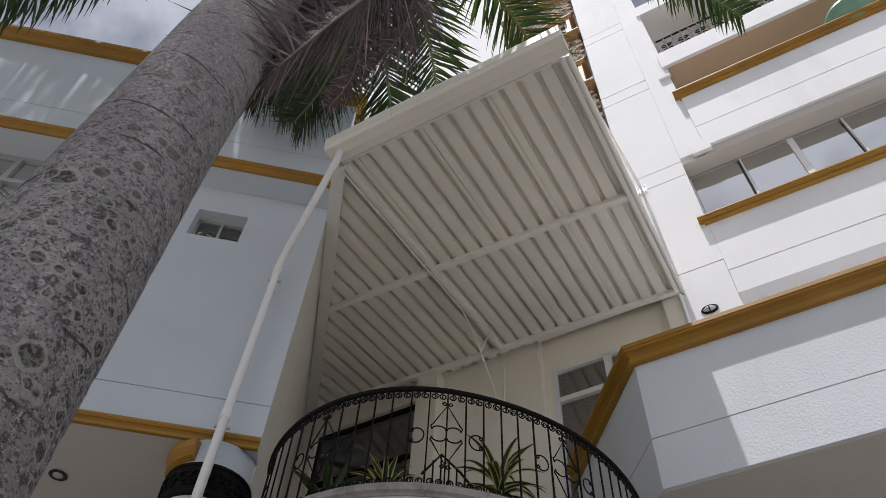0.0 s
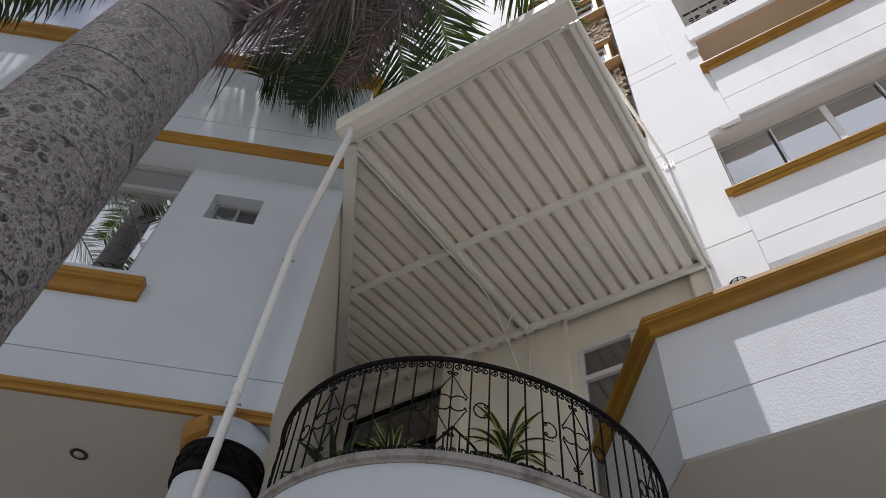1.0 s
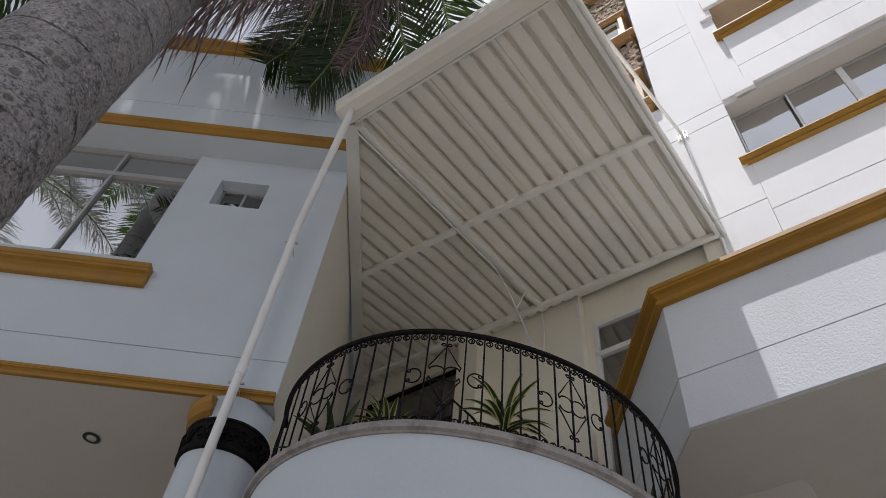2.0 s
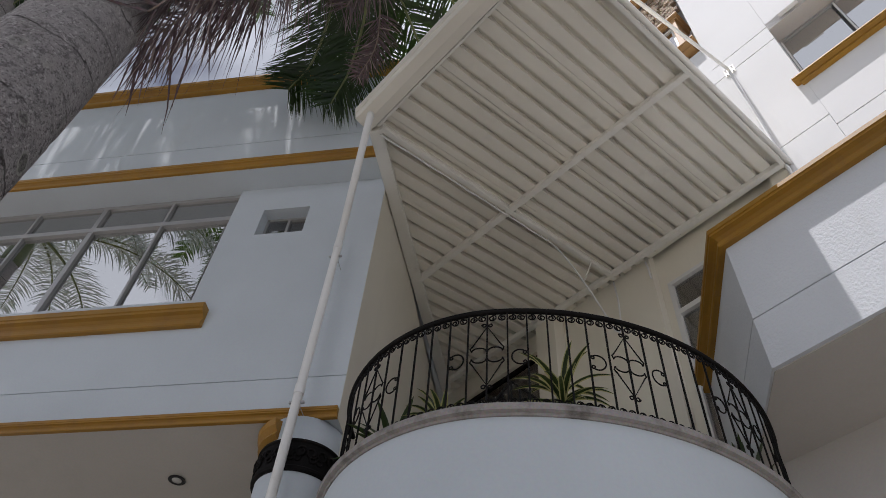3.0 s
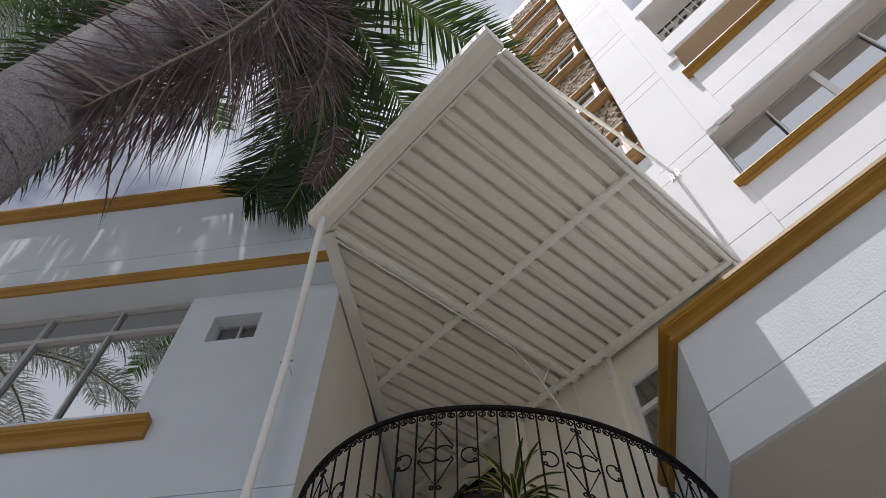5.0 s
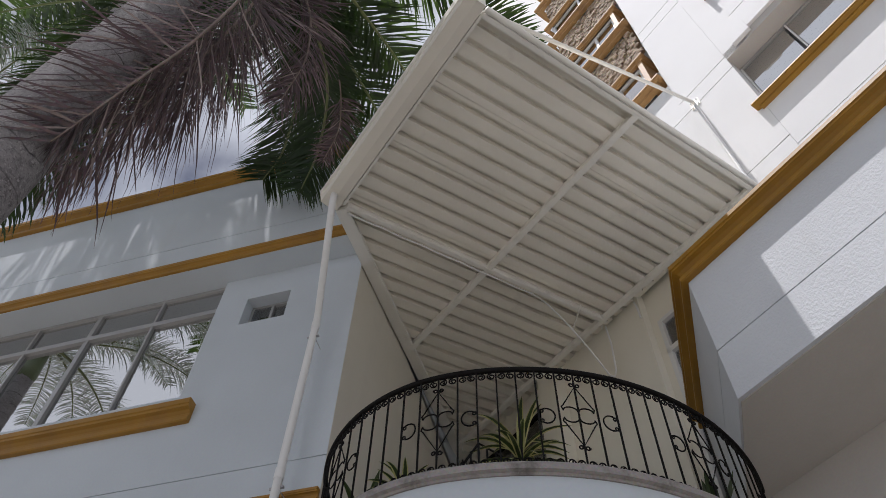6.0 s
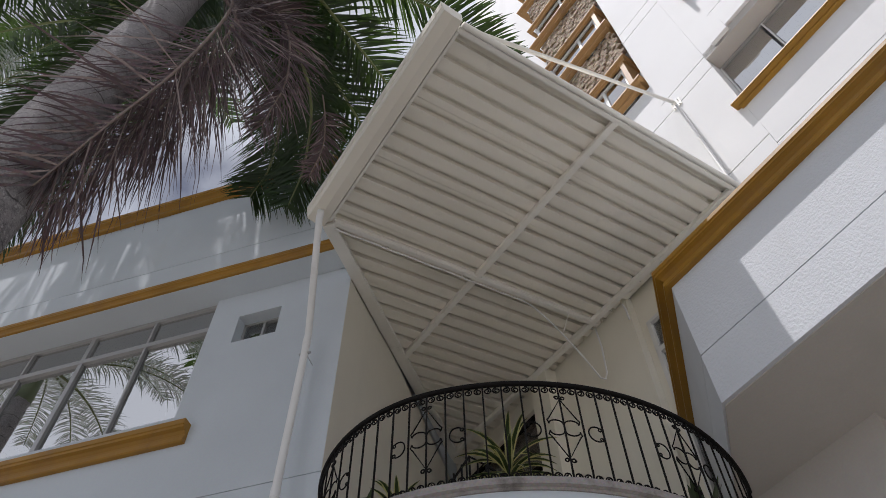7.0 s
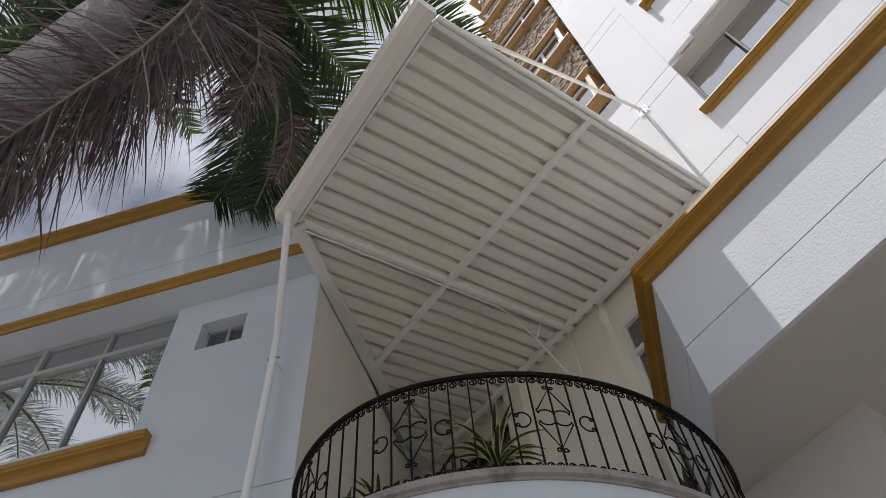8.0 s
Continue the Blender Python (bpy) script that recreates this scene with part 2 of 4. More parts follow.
M_GLASS = glass_material("coated_glass", 13.0, (0.6, 0.63, 0.66))
M_CLEAR = glass_material("clear_glass", 4.0, (0.75, 0.77, 0.78))


def bark():
    """Grey stem: gritty crust below, smoother and paler above, ring scars and lichen rosettes."""
    m = bpy.data.materials.new("palm_bark")
    m.use_nodes = True
    nt = m.node_tree
    nn, ll = nt.nodes, nt.links
    bsdf = nn["Principled BSDF"]
    bsdf.inputs["Roughness"].default_value, bsdf.inputs["Specular IOR Level"].default_value = 0.9, 0.2
    geo = nn.new("ShaderNodeNewGeometry")
    place = geo.outputs["Position"]

    def noise_of(scale, detail=4.0, rough=0.6, vector=None):
        n = nn.new("ShaderNodeTexNoise")
        n.inputs["Scale"].default_value, n.inputs["Detail"].default_value, n.inputs["Roughness"].default_value = scale, detail, rough
        ll.new(vector or place, n.inputs["Vector"])
        return n

    def ranged(value, a, b, c=0.0, d=1.0):
        n = nn.new("ShaderNodeMapRange")
        for k, v in enumerate((a, b, c, d)):
            n.inputs[k + 1].default_value = v
        ll.new(value, n.inputs[0])
        return n.outputs[0]

    def maths(op, x, y):
        n = nn.new("ShaderNodeMath")
        n.operation = op
        for k, v in enumerate((x, y)):
            if isinstance(v, float):
                n.inputs[k].default_value = v
            else:
                ll.new(v, n.inputs[k])
        return n.outputs[0]

    def over(base, fac, colour):
        n = nn.new("ShaderNodeMixRGB")
        ll.new(fac, n.inputs[0])
        ll.new(base, n.inputs[1])
        n.inputs[2].default_value = (*colour, 1)
        return n.outputs[0]

    high = nn.new("ShaderNodeSeparateXYZ")
    ll.new(place, high.inputs[0])
    low = ranged(high.outputs[2], 2.6, 4.6, 1.0, 0.25)
    warp = noise_of(34.0, 2.5, 0.5)
    bent = nn.new("ShaderNodeMixRGB")
    bent.blend_type, bent.inputs[0].default_value = "ADD", 0.026
    ll.new(place, bent.inputs[1])
    ll.new(warp.outputs["Color"], bent.inputs[2])
    tone = nn.new("ShaderNodeValToRGB")
    tone.color_ramp.elements[0].position, tone.color_ramp.elements[1].position = 0.35, 0.65
    tone.color_ramp.elements[0].color, tone.color_ramp.elements[1].color = (0.43, 0.395, 0.40, 1), (0.62, 0.585, 0.59, 1)
    ll.new(noise_of(3.0).outputs["Fac"], tone.inputs[0])
    base = tone.outputs[0]
    grit, fleck, crust = noise_of(95.0, 6.0, 0.75), noise_of(50.0, 6.0, 0.75), noise_of(85.0, 3.0, 0.6)
    base = over(base, ranged(fleck.outputs["Fac"], 0.50, 0.60, 0.0, 0.9), (0.54, 0.525, 0.52))
    base = over(base, maths("MULTIPLY", ranged(grit.outputs["Fac"], 0.52, 0.60), ranged(high.outputs[2], 3.0, 5.4, 0.9, 0.25)), (0.08, 0.07, 0.07))
    base = over(base, maths("MULTIPLY", ranged(noise_of(9.0, 8.0, 0.75).outputs["Fac"], 0.56, 0.64, 0.0, 0.7), low), (0.06, 0.054, 0.052))
    base = over(base, maths("MULTIPLY", ranged(noise_of(30.0, 5.0, 0.7).outputs["Fac"], 0.53, 0.59), ranged(high.outputs[2], 2.8, 5.2, 0.75, 0.3)), (0.10, 0.088, 0.09))
    base = over(base, ranged(noise_of(62.0, 4.0, 0.7).outputs["Fac"], 0.57, 0.62, 0.0, 0.85), (0.74, 0.715, 0.71))
    # old leaf scars: thin dark lines round the stem, broken in places
    skew = nn.new("ShaderNodeSeparateXYZ")
    ll.new(bent.outputs[0], skew.inputs[0])
    turn = maths("FRACT", maths("ADD", maths("MULTIPLY", skew.outputs[2], 4.4), maths("MULTIPLY", noise_of(1.7, 2.0).outputs["Fac"], 1.1)), 0.0)
    line = maths("MULTIPLY", ranged(maths("ABSOLUTE", maths("SUBTRACT", turn, 0.5), 0.0), 0.012, 0.034, 1.0, 0.0), ranged(noise_of(7.0).outputs["Fac"], 0.40, 0.58, 0.0, 0.8))
    base = over(base, line, (0.055, 0.05, 0.047))
    # lichen: rosettes with a pale crumbled rim round a dark heart
    relief = None
    for size, least, top in ((6.5, 0.45, 4.4), (10.0, 0.40, 4.2), (15.0, 0.30, 3.9)):
        cell = nn.new("ShaderNodeTexVoronoi")
        cell.inputs["Scale"].default_value = size
        ll.new(bent.outputs[0], cell.inputs["Vector"])
        pick = nn.new("ShaderNodeSeparateColor")
        ll.new(cell.outputs["Color"], pick.inputs[0])
        here = maths("MULTIPLY", maths("GREATER_THAN", pick.outputs[0], least), ranged(high.outputs[2], top - 0.9, top, 1.0, 0.0))
        spread = maths("ADD", cell.outputs["Distance"], maths("MULTIPLY", pick.outputs[1], 0.12))
        heart = maths("MULTIPLY", here, ranged(spread, 0.27, 0.31, 0.85, 0.0))
        base = over(base, heart, (0.075, 0.07, 0.06))
        crumb = ranged(crust.outputs["Fac"], 0.46, 0.54, 0.0, 1.0)
        base = over(base, maths("MULTIPLY", heart, crumb), (0.36, 0.36, 0.31))
        rim = maths("MULTIPLY", here, ranged(maths("ABSOLUTE", maths("SUBTRACT", spread, 0.305), 0.0), 0.028, 0.055, 1.0, 0.0))
        rim = maths("MULTIPLY", rim, ranged(grit.outputs["Fac"], 0.40, 0.56, 1.0, 0.7))
        base = over(base, rim, (0.62, 0.61, 0.56))
        relief = rim if relief is None else maths("ADD", relief, rim)
    ll.new(base, bsdf.inputs["Base Color"])
    rise = maths("ADD", maths("ADD", maths("MULTIPLY", fleck.outputs["Fac"], 1.2), grit.outputs["Fac"]), maths("SUBTRACT", maths("ADD", maths("MULTIPLY", relief, 0.8), maths("MULTIPLY", crust.outputs["Fac"], 1.4)), line))
    bump = nn.new("ShaderNodeBump")
    bump.inputs["Strength"].default_value, bump.inputs["Distance"].default_value = 1.0, 0.026
    ll.new(rise, bump.inputs["Height"])
    ll.new(bump.outputs[0], bsdf.inputs["Normal"])
    return m


M_BARK = bark()

# ---- ground ----
part("ground", B(-120, 120, -120, 120, -0.3, 0.0), M_GROUND)
tagged(bpy.data.objects["ground"], "grey paved forecourt below the buildings", "ground", kind="structure")

# ---- left building ----
FX0, FX1 = -11.0, -1.684
GAP = 0.011


def structure(name, bm, mat, label, category="wall", at=None):
    return tagged(part(name, bm, mat, at=at), label, category, kind="structure")


bm = bmesh.new()
WX0, WX1, WZ0, WZ1 = -8.52, -3.40, 6.93, 8.82
SX0, SX1, SZ0, SZ1 = -3.03, -2.50, 7.93, 8.385
box(bm, FX0, FX1, 4.012, 4.2, 5.395, 6.9)
box(bm, FX0, FX1, 4.0, 4.012, 5.48, 5.833)
box(bm, FX0, FX1, 4.0, 4.012, 5.833 + GAP, 6.9)
box(bm, FX0, WX0, 4.0, 4.2, 6.9, WZ1)
box(bm, WX0, WX1, 4.0, 4.2, 6.9, WZ0)
box(bm, WX1, SX0, 4.0, 4.2, 6.9, WZ1)
box(bm, SX1, FX1, 4.0, 4.2, 6.9, WZ1)
box(bm, SX0, SX1, 4.0, 4.2, 6.9, SZ0)
box(bm, SX0, SX1, 4.0, 4.2, SZ1, WZ1)
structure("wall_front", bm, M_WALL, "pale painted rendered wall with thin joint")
bm = bmesh.new()
box(bm, FX1 - 0.2, FX1, 4.203, 8.6, 0, 8.9)
box(bm, FX1 + 0.0005, FX1 + 0.003, 4.003, 4.203, 5.395, 8.82)
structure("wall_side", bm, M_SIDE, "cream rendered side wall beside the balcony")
bm = bmesh.new()
UY = 3.72
box(bm, FX0, FX1 + 0.0, UY, 8.6, 8.822, 9.435)
box(bm, FX0, FX1 + 0.0, UY + 0.012, 8.6, 9.435, 9.435 + GAP)
box(bm, FX0, FX1 + 0.0, UY, 8.6, 9.435 + GAP, 11.05)
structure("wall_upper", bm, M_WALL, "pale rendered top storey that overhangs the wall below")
bm = bmesh.new()
box(bm, FX0, FX1 - 0.2, 3.985, 9.5, 5.39, 5.395 - 0.001)
box(bm, FX0, FX1 - 0.203, 4.205, 9.5, 5.395, 5.6)
structure("ceiling_porch", bm, M_SOFFIT, "porch ceiling with shade in its beige colour", "ceiling")
bm = bmesh.new()
box(bm, FX0, FX1, 9.5, 9.7, 0, 5.6)
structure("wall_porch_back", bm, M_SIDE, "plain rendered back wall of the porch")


def cornice(name, path, z0, z1, out, label, mat=M_OCHRE):
    h = z1 - z0
    prof = [(-0.01, z0), (out * 0.42, z0), (out * 0.50, z0 + h * 0.05), (out * 0.50, z0 + h * 0.24), (out * 0.30, z0 + h * 0.27), (out * 0.36, z0 + h * 0.40),
            (out * 0.58, z0 + h * 0.52), (out * 0.90, z0 + h * 0.58), (out * 0.90, z0 + h * 0.70), (out, z0 + h * 0.73), (out, z1 - h * 0.04), (out * 0.96, z1), (-0.01, z1)]
    bm = bmesh.new()
    sweep(bm, path, prof)
    return structure(name, bm, mat, label, "trim")


cornice("trim_low", [(FX0, 4.0), (FX1, 4.0)], 5.385, 5.48, 0.05, "ochre moulding along the porch edge")
cornice("trim_upper", [(FX0, UY), (FX1, UY)], 8.83, 8.99, 0.06, "ochre moulding under the top storey")
cornice("trim_roof", [(FX0, UY), (FX1, UY), (FX1, 8.6)], 10.92, 11.16, 0.12, "ochre moulding along the roof edge")
cornice("trim_sill", [(FX0 + 0.5, 4.0), (-3.17, 4.0)], 6.53, 6.77, 0.11, "deep ochre window sill moulding")

# strip window of the left building
win = thing("window_strip", "aluminium strip window with dark transoms and reflecting glass", "window", kind="structure")
WT = 8.345
bm = bmesh.new()
fy0, fy1 = 4.05, 4.11
box(bm, WX0, WX1, fy0, fy1, WZ1 - 0.05, WZ1, 0.004)
box(bm, WX0, WX1, fy0, fy1, WZ0, WZ0 + 0.05, 0.004)
box(bm, WX0, WX1, fy0 - 0.015, fy1, WT - 0.035, WT + 0.035, 0.004)
box(bm, WX1 - 0.04, WX1, fy0, fy1, WZ0, WZ1, 0.004)
part("window_frame", bm, M_ALU, win)
for i, mx in enumerate((-4.24, -5.10, -5.96, -6.82, -7.68)):
    wide = 0.030 if i % 2 else 0.014
    part("mullion", B(mx - wide, mx + wide, fy0 - 0.008, fy1 + 0.005, WZ0 + 0.05, WT - 0.035, bevel=0.004), M_ALU, win)
    part("mullion", B(mx - wide, mx + wide, fy0 - 0.008, fy1 + 0.005, WT + 0.035, WZ1 - 0.05, bevel=0.004), M_ALU, win)
xs = [WX1 - 0.04, -4.24, -5.10, -5.96, -6.82, -7.68, WX0]
for x1, x0 in zip(xs, xs[1:]):
    part("pane", B(x0 + 0.02, x1 - 0.02, 4.082, 4.088, WZ0 + 0.05, WT - 0.035), M_GLASS, win)
    part("pane", B(x0 + 0.02, x1 - 0.02, 4.082, 4.088, WT + 0.035, WZ1 - 0.05), M_GLASS, win)
bm = bmesh.new()
box(bm, WX0 - 0.3, WX1 + 0.3, 6.4, 6.5, 6.0, 9.0)
box(bm, WX0 - 0.3, WX1 + 0.3, 4.21, 6.4, 5.95, 6.0)
box(bm, WX0 - 0.4, WX0 - 0.3, 4.21, 6.5, 6.0, 8.8)
box(bm, WX1 + 0.3, WX1 + 0.35, 4.21, 6.5, 6.0, 8.8)
structure("wall_room", bm, M_ROOM, "grey sheets that stand in for the unlit room behind the strip window")
bm = bmesh.new()
for i in range(60):
    x = WX0 + 0.05 + i * (WX1 - WX0 - 0.1) / 60
    box(bm, x, x + 0.075, 4.17 + 0.012 * (i % 2), 4.185 + 0.012 * (i % 2), WT - 0.05, WZ1 - 0.02)
tagged(part("roller_blind", bm, M_BLIND), "grey cloth blind behind the upper panes", "blind")

# small window
win = thing("window_small", "small deep-set sliding window with grey frame", "window", kind="structure")
bm = bmesh.new()
for x0, x1, z0, z1 in ((SX0, SX1, SZ0, SZ0 + 0.03), (SX0, SX1, SZ1 - 0.03, SZ1), (SX0, SX0 + 0.03, SZ0, SZ1), (SX1 - 0.03, SX1, SZ0, SZ1)):
    box(bm, x0, x1, 4.14, 4.19, z0, z1, 0.003)
part("window_frame", bm, M_ALU, win)
part("mullion", B(-2.78, -2.75, 4.135, 4.185, SZ0 + 0.03, SZ1 - 0.03, bevel=0.003), M_ALU, win)
part("pane", B(SX0 + 0.03, -2.78, 4.15, 4.156, SZ0 + 0.03, SZ1 - 0.03), M_CLEAR, win)
part("pane", B(-2.75, SX1 - 0.03, 4.17, 4.176, SZ0 + 0.03, SZ1 - 0.03), M_CLEAR, win)
# near-black sheet close behind the panes for the darkness inside
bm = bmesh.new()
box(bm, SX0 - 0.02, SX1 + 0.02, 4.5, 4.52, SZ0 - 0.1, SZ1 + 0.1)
structure("window_small_backing", bm, M_DARK, "near-black sheet that stands in for the dark behind the small window")

# downpipe with collars
pipe = thing("downpipe", "white plastic downpipe with collars on the corner", "pipe")
PX, PY = -1.975, 3.83
bm = bmesh.new()
tube(bm, [(PX, PY, 0.0), (PX, PY, 7.46), (PX + 0.006, PY - 0.015, 7.52), (PX + 0.035, PY - 0.08, 7.58), (PX + 0.365, PY - 0.85, 8.26), (PX + 0.37, PY - 0.86, 8.42)], 0.037, 14)
part("pipe", bm, M_PVC, pipe, smooth=True)
for z in (5.55, 7.38):
    bm = bmesh.new()
    tube(bm, [(PX, PY, z - 0.05), (PX, PY, z + 0.05)], 0.041, 18)
    part("collar", bm, M_PVC, pipe)
for z in (5.42, 7.22):
    bm = bmesh.new()
    box(bm, PX - 0.058, PX + 0.058, PY - 0.008, PY + 0.008, z - 0.01, z + 0.01, 0.002)
    box(bm, PX + 0.012, PX + 0.018, PY + 0.03, 4.0, z - 0.003, z + 0.003)
    box(bm, PX + 0.044, PX + 0.066, PY - 0.012, PY + 0.012, z - 0.008, z + 0.008, 0.003)
    part("clip", bm, M_ALU, pipe)

# porch column
col = thing("column", "white round column with black ornamented band and ochre ring", "column", Matrix.Translation((-1.99, 4.24, 0)), kind="structure")
bm = bmesh.new()
lathe(bm, [(0.300, 0), (0.300, 4.78), (0.302, 5.1), (0.302, 5.38)], 48)
part("shaft", bm, M_WALL, col, smooth=True)
bm = bmesh.new()
lathe(bm, [(0.304, 4.88), (0.328, 4.89), (0.332, 4.91), (0.320, 4.92), (0.320, 5.12), (0.332, 5.13), (0.328, 5.15), (0.304, 5.16)], 48)
part("black_band", bm, M_IRON, col, "black iron band with scroll ornaments")
bm = bmesh.new()
n = 40
ring = []
for k in range(15):
    th = radians(150 + k * 7.0)
    ring.append([bm.verts.new((r * math.cos(th), r * math.sin(th), z)) for r, z in ((0.301, 5.18), (0.35, 5.20), (0.33, 5.24), (0.37, 5.28), (0.38, 5.33), (0.301, 5.35))])
for r0, r1 in zip(ring, ring[1:]):
    for j in range(6):
        bm.faces.new((r0[j], r0[(j + 1) % 6], r1[(j + 1) % 6], r1[j]))
bm.faces.new(ring[0])
bm.faces.new(ring[-1][::-1])
part("ochre_ring", bm, M_OCHRE, col, "broken ochre moulded ring")


def scroll(cx, cz, r, a0, turns, n=14, shrink=0.45):
    return [(cx + r * (1 - shrink * i / n) * math.cos(a0 + turns * 2 * math.pi * i / n), 0, cz + r * (1 - shrink * i / n) * math.sin(a0 + turns * 2 * math.pi * i / n)) for i in range(n + 1)]


bm = bmesh.new()
for s in (-1, 1):
    tube(bm, scroll(0.045 * s, 0.02, 0.045, 0, 1.2 * s), 0.009, 5)
    tube(bm, scroll(-0.03 * s, -0.035, 0.03, 1.5, -1.1 * s), 0.008, 5)
orn = mesh_of("ornament", bm, M_IRON, True)
for k in range(12):
    th = 2 * math.pi * k / 12 + 0.2
    share("ornament", orn, col, Matrix.Translation((0.324 * math.cos(th), 0.324 * math.sin(th), 5.02)) @ Matrix.Rotation(th + math.pi / 2, 4, "Z"))

# recessed downlight in the porch ceiling
lamp = thing("downlight", "round recessed white downlight in the porch ceiling", "lamp", Matrix.Translation((-3.27, 4.70, 5.39)) @ Matrix.Scale(0.85, 4))
bm = bmesh.new()
lathe(bm, [(0.055, -0.001), (0.085, -0.001), (0.09, -0.008), (0.08, -0.014), (0.058, -0.01)], 28)
part("ring", bm, M_DARK, lamp, "dark bronze ring", smooth=True)
bm = bmesh.new()
lathe(bm, [(0.01, -0.012), (0.05, -0.012), (0.053, -0.003), (0.01, -0.002)], 24)
part("bulb", bm, M_LAMP, lamp, smooth=True)

# ---- tower and the wall behind the balcony ----
TB = 3.97
bm = bmesh.new()
D0, D1, DZ = -3.15, -1.335, 9.0           # dark glazed opening
N0, N1, NZ0, NZ1 = 0.571, 2.15, 4.4, 8.79  # glazed door in its recess
RA, RB0 = 0.46, 4.10
box(bm, -3.6, D0, TB, TB + 0.22, 3.0, 9.6)
box(bm, D0, D1, TB, TB + 0.22, DZ, 9.6)
box(bm, D1, RA, TB, TB + 0.22, 3.0, 9.6)
box(bm, 2.2, 2.42, TB, RB0 + 0.2, 3.0, 9.6)
box(bm, D0, 2.2, TB, TB + 0.22, 3.0, 4.4)
structure("wall_balcony", bm, M_CREAM, "cream rendered wall behind the balcony", at=RIGHT)
bm = bmesh.new()
box(bm, RA + 0.001, N0, RB0, RB0 + 0.2, 4.4, 9.6)
box(bm, N0, 2.198, RB0, RB0 + 0.2, NZ1, 9.6)
structure("wall_recess", bm, M_CREAM, "cream rendered wall of the recess round the glazed door", at=RIGHT)
structure("ceiling_recess", B(RA - 0.05, 2.24, TB + 0.004, RB0 + 0.22, 9.56, 9.66), M_CREAM, "cream ceiling of the recess", "ceiling", at=RIGHT)
structure("wall_recess_lintel", B(RA, 2.198, TB - 0.003, TB + 0.06, 9.35, 9.6), M_CREAM, "cream lintel over the recess", at=RIGHT)
structure("pillar_balcony", B(-1.33, -1.00, 3.77, TB - 0.002, 4.4, 9.27, bevel=0.008), M_CREAM, "cream pilaster beside the dark opening", "pillar", at=RIGHT)

# tower facade
bm = bmesh.new()
g = 0.024
cuts = [9.6, 11.78, 12.16, 14.93, 15.32, 18.1, 18.5, 21.3, 21.7, 24.5, 24.8, 27.0]
box(bm, 0.3, 3.1, TB + 0.03, TB + 0.3, 9.6, 12.98)
box(bm, 2.2, 3.1, TB + 0.03, TB + 0.3, 12.98, 27.0)
for z0, z1 in zip(cuts, cuts[1:]):
    box(bm, 0.3 if z1 < 12.5 else 2.2, 3.1, TB, TB + 0.03, z0 + g, z1)
structure("wall_tower_pier", bm, M_TOWER, "sunlit white rendered tower pier with joints", at=RIGHT)
structure("wall_tower_pier_foot", B(2.422, 3.098, TB, TB + 0.3, 6.9, 9.6), M_TOWER, "white rendered foot of the tower pier", at=RIGHT)
structure("wall_tower_pier_lower", B(2.422, 12.0, TB, TB + 0.3, 5.6, 6.898), M_TOWER, "white rendered tower wall", at=RIGHT)


def band_with_joint(name, a0, a1, b, z0, z1, joint, depth, label):
    bm = bmesh.new()
    box(bm, a0, a1, b + 0.025, b + depth, z0, z1)
    box(bm, a0, a1, b, b + 0.025, z0, joint)
    box(bm, a0, a1, b, b + 0.025, joint + g, z1)
    return structure(name, bm, M_TOWER, label, at=RIGHT)


AE = 12.0
band_with_joint("wall_spandrel_low", 3.102, AE, TB, 8.92, 10.42, 9.36, 0.3, "white spandrel between tower windows")
band_with_joint("wall_spandrel_mid", 3.52, AE, TB - 0.05, 12.26, 13.98, 12.88, 0.35, "white spandrel under the terrace")
structure("trim_step", B(3.30, 3.60, TB - 0.07, TB - 0.001, 12.14, 12.44, bevel=0.006), M_TOWER, "small stepped block at the window head", "trim", at=RIGHT)
structure("trim_step_upper", B(3.32, 3.54, TB - 0.06, TB - 0.001, 15.0, 15.28, bevel=0.006), M_TOWER, "small stepped block at the balcony slab", "trim", at=RIGHT)
structure("wall_step", B(3.102, 3.518, TB, TB + 0.3, 12.08, 27.0), M_TOWER, "white rendered tower pier beside the terrace", at=RIGHT)
structure("ceiling_terrace", B(3.452, AE, TB - 0.05, TB + 2.2, 15.32, 15.8), M_BROWN, "brown painted underside of the upper balcony", "ceiling", at=RIGHT)
structure("wall_terrace_back", B(3.452, AE, TB + 2.0, TB + 2.2, 13.0, 15.31), M_BROWN, "brown terrace back wall", at=RIGHT)
structure("wall_balcony_fascia", B(3.46, AE, TB - 0.12, TB - 0.052, 15.29, 15.92, bevel=0.01), M_TOWER, "white fascia of the upper balcony", at=RIGHT)
structure("floor_terrace", B(3.452, AE, TB + 0.3, TB + 2.0, 13.5, 13.6), M_TOWER, "terrace floor slab", "floor", at=RIGHT)
# dark grey here holds the shade of the upper balcony
structure("wall_upper_back", B(3.452, AE, TB + 1.2, TB + 1.4, 15.81, 20.0), M_ROOM, "back wall of the upper balcony with shade in its dark grey", at=RIGHT)
structure("ceiling_upper", B(3.452, AE, TB - 0.05, TB + 1.4, 18.3, 18.8), M_TOWER, "white slab above the upper balcony", "ceiling", at=RIGHT)


def local_path(points):
    return [(W(a, b).x, W(a, b).y) for a, b in points]


cornice("trim_tower_sill", local_path([(3.12, TB + 0.1), (3.12, TB), (AE, TB)]), 10.40, 10.50, 0.13, "ochre moulded sill under the tower window")
cornice("trim_terrace", local_path([(3.56, TB), (3.56, TB - 0.05), (AE, TB - 0.05)]), 13.99, 14.11, 0.14, "ochre moulding on the terrace parapet")


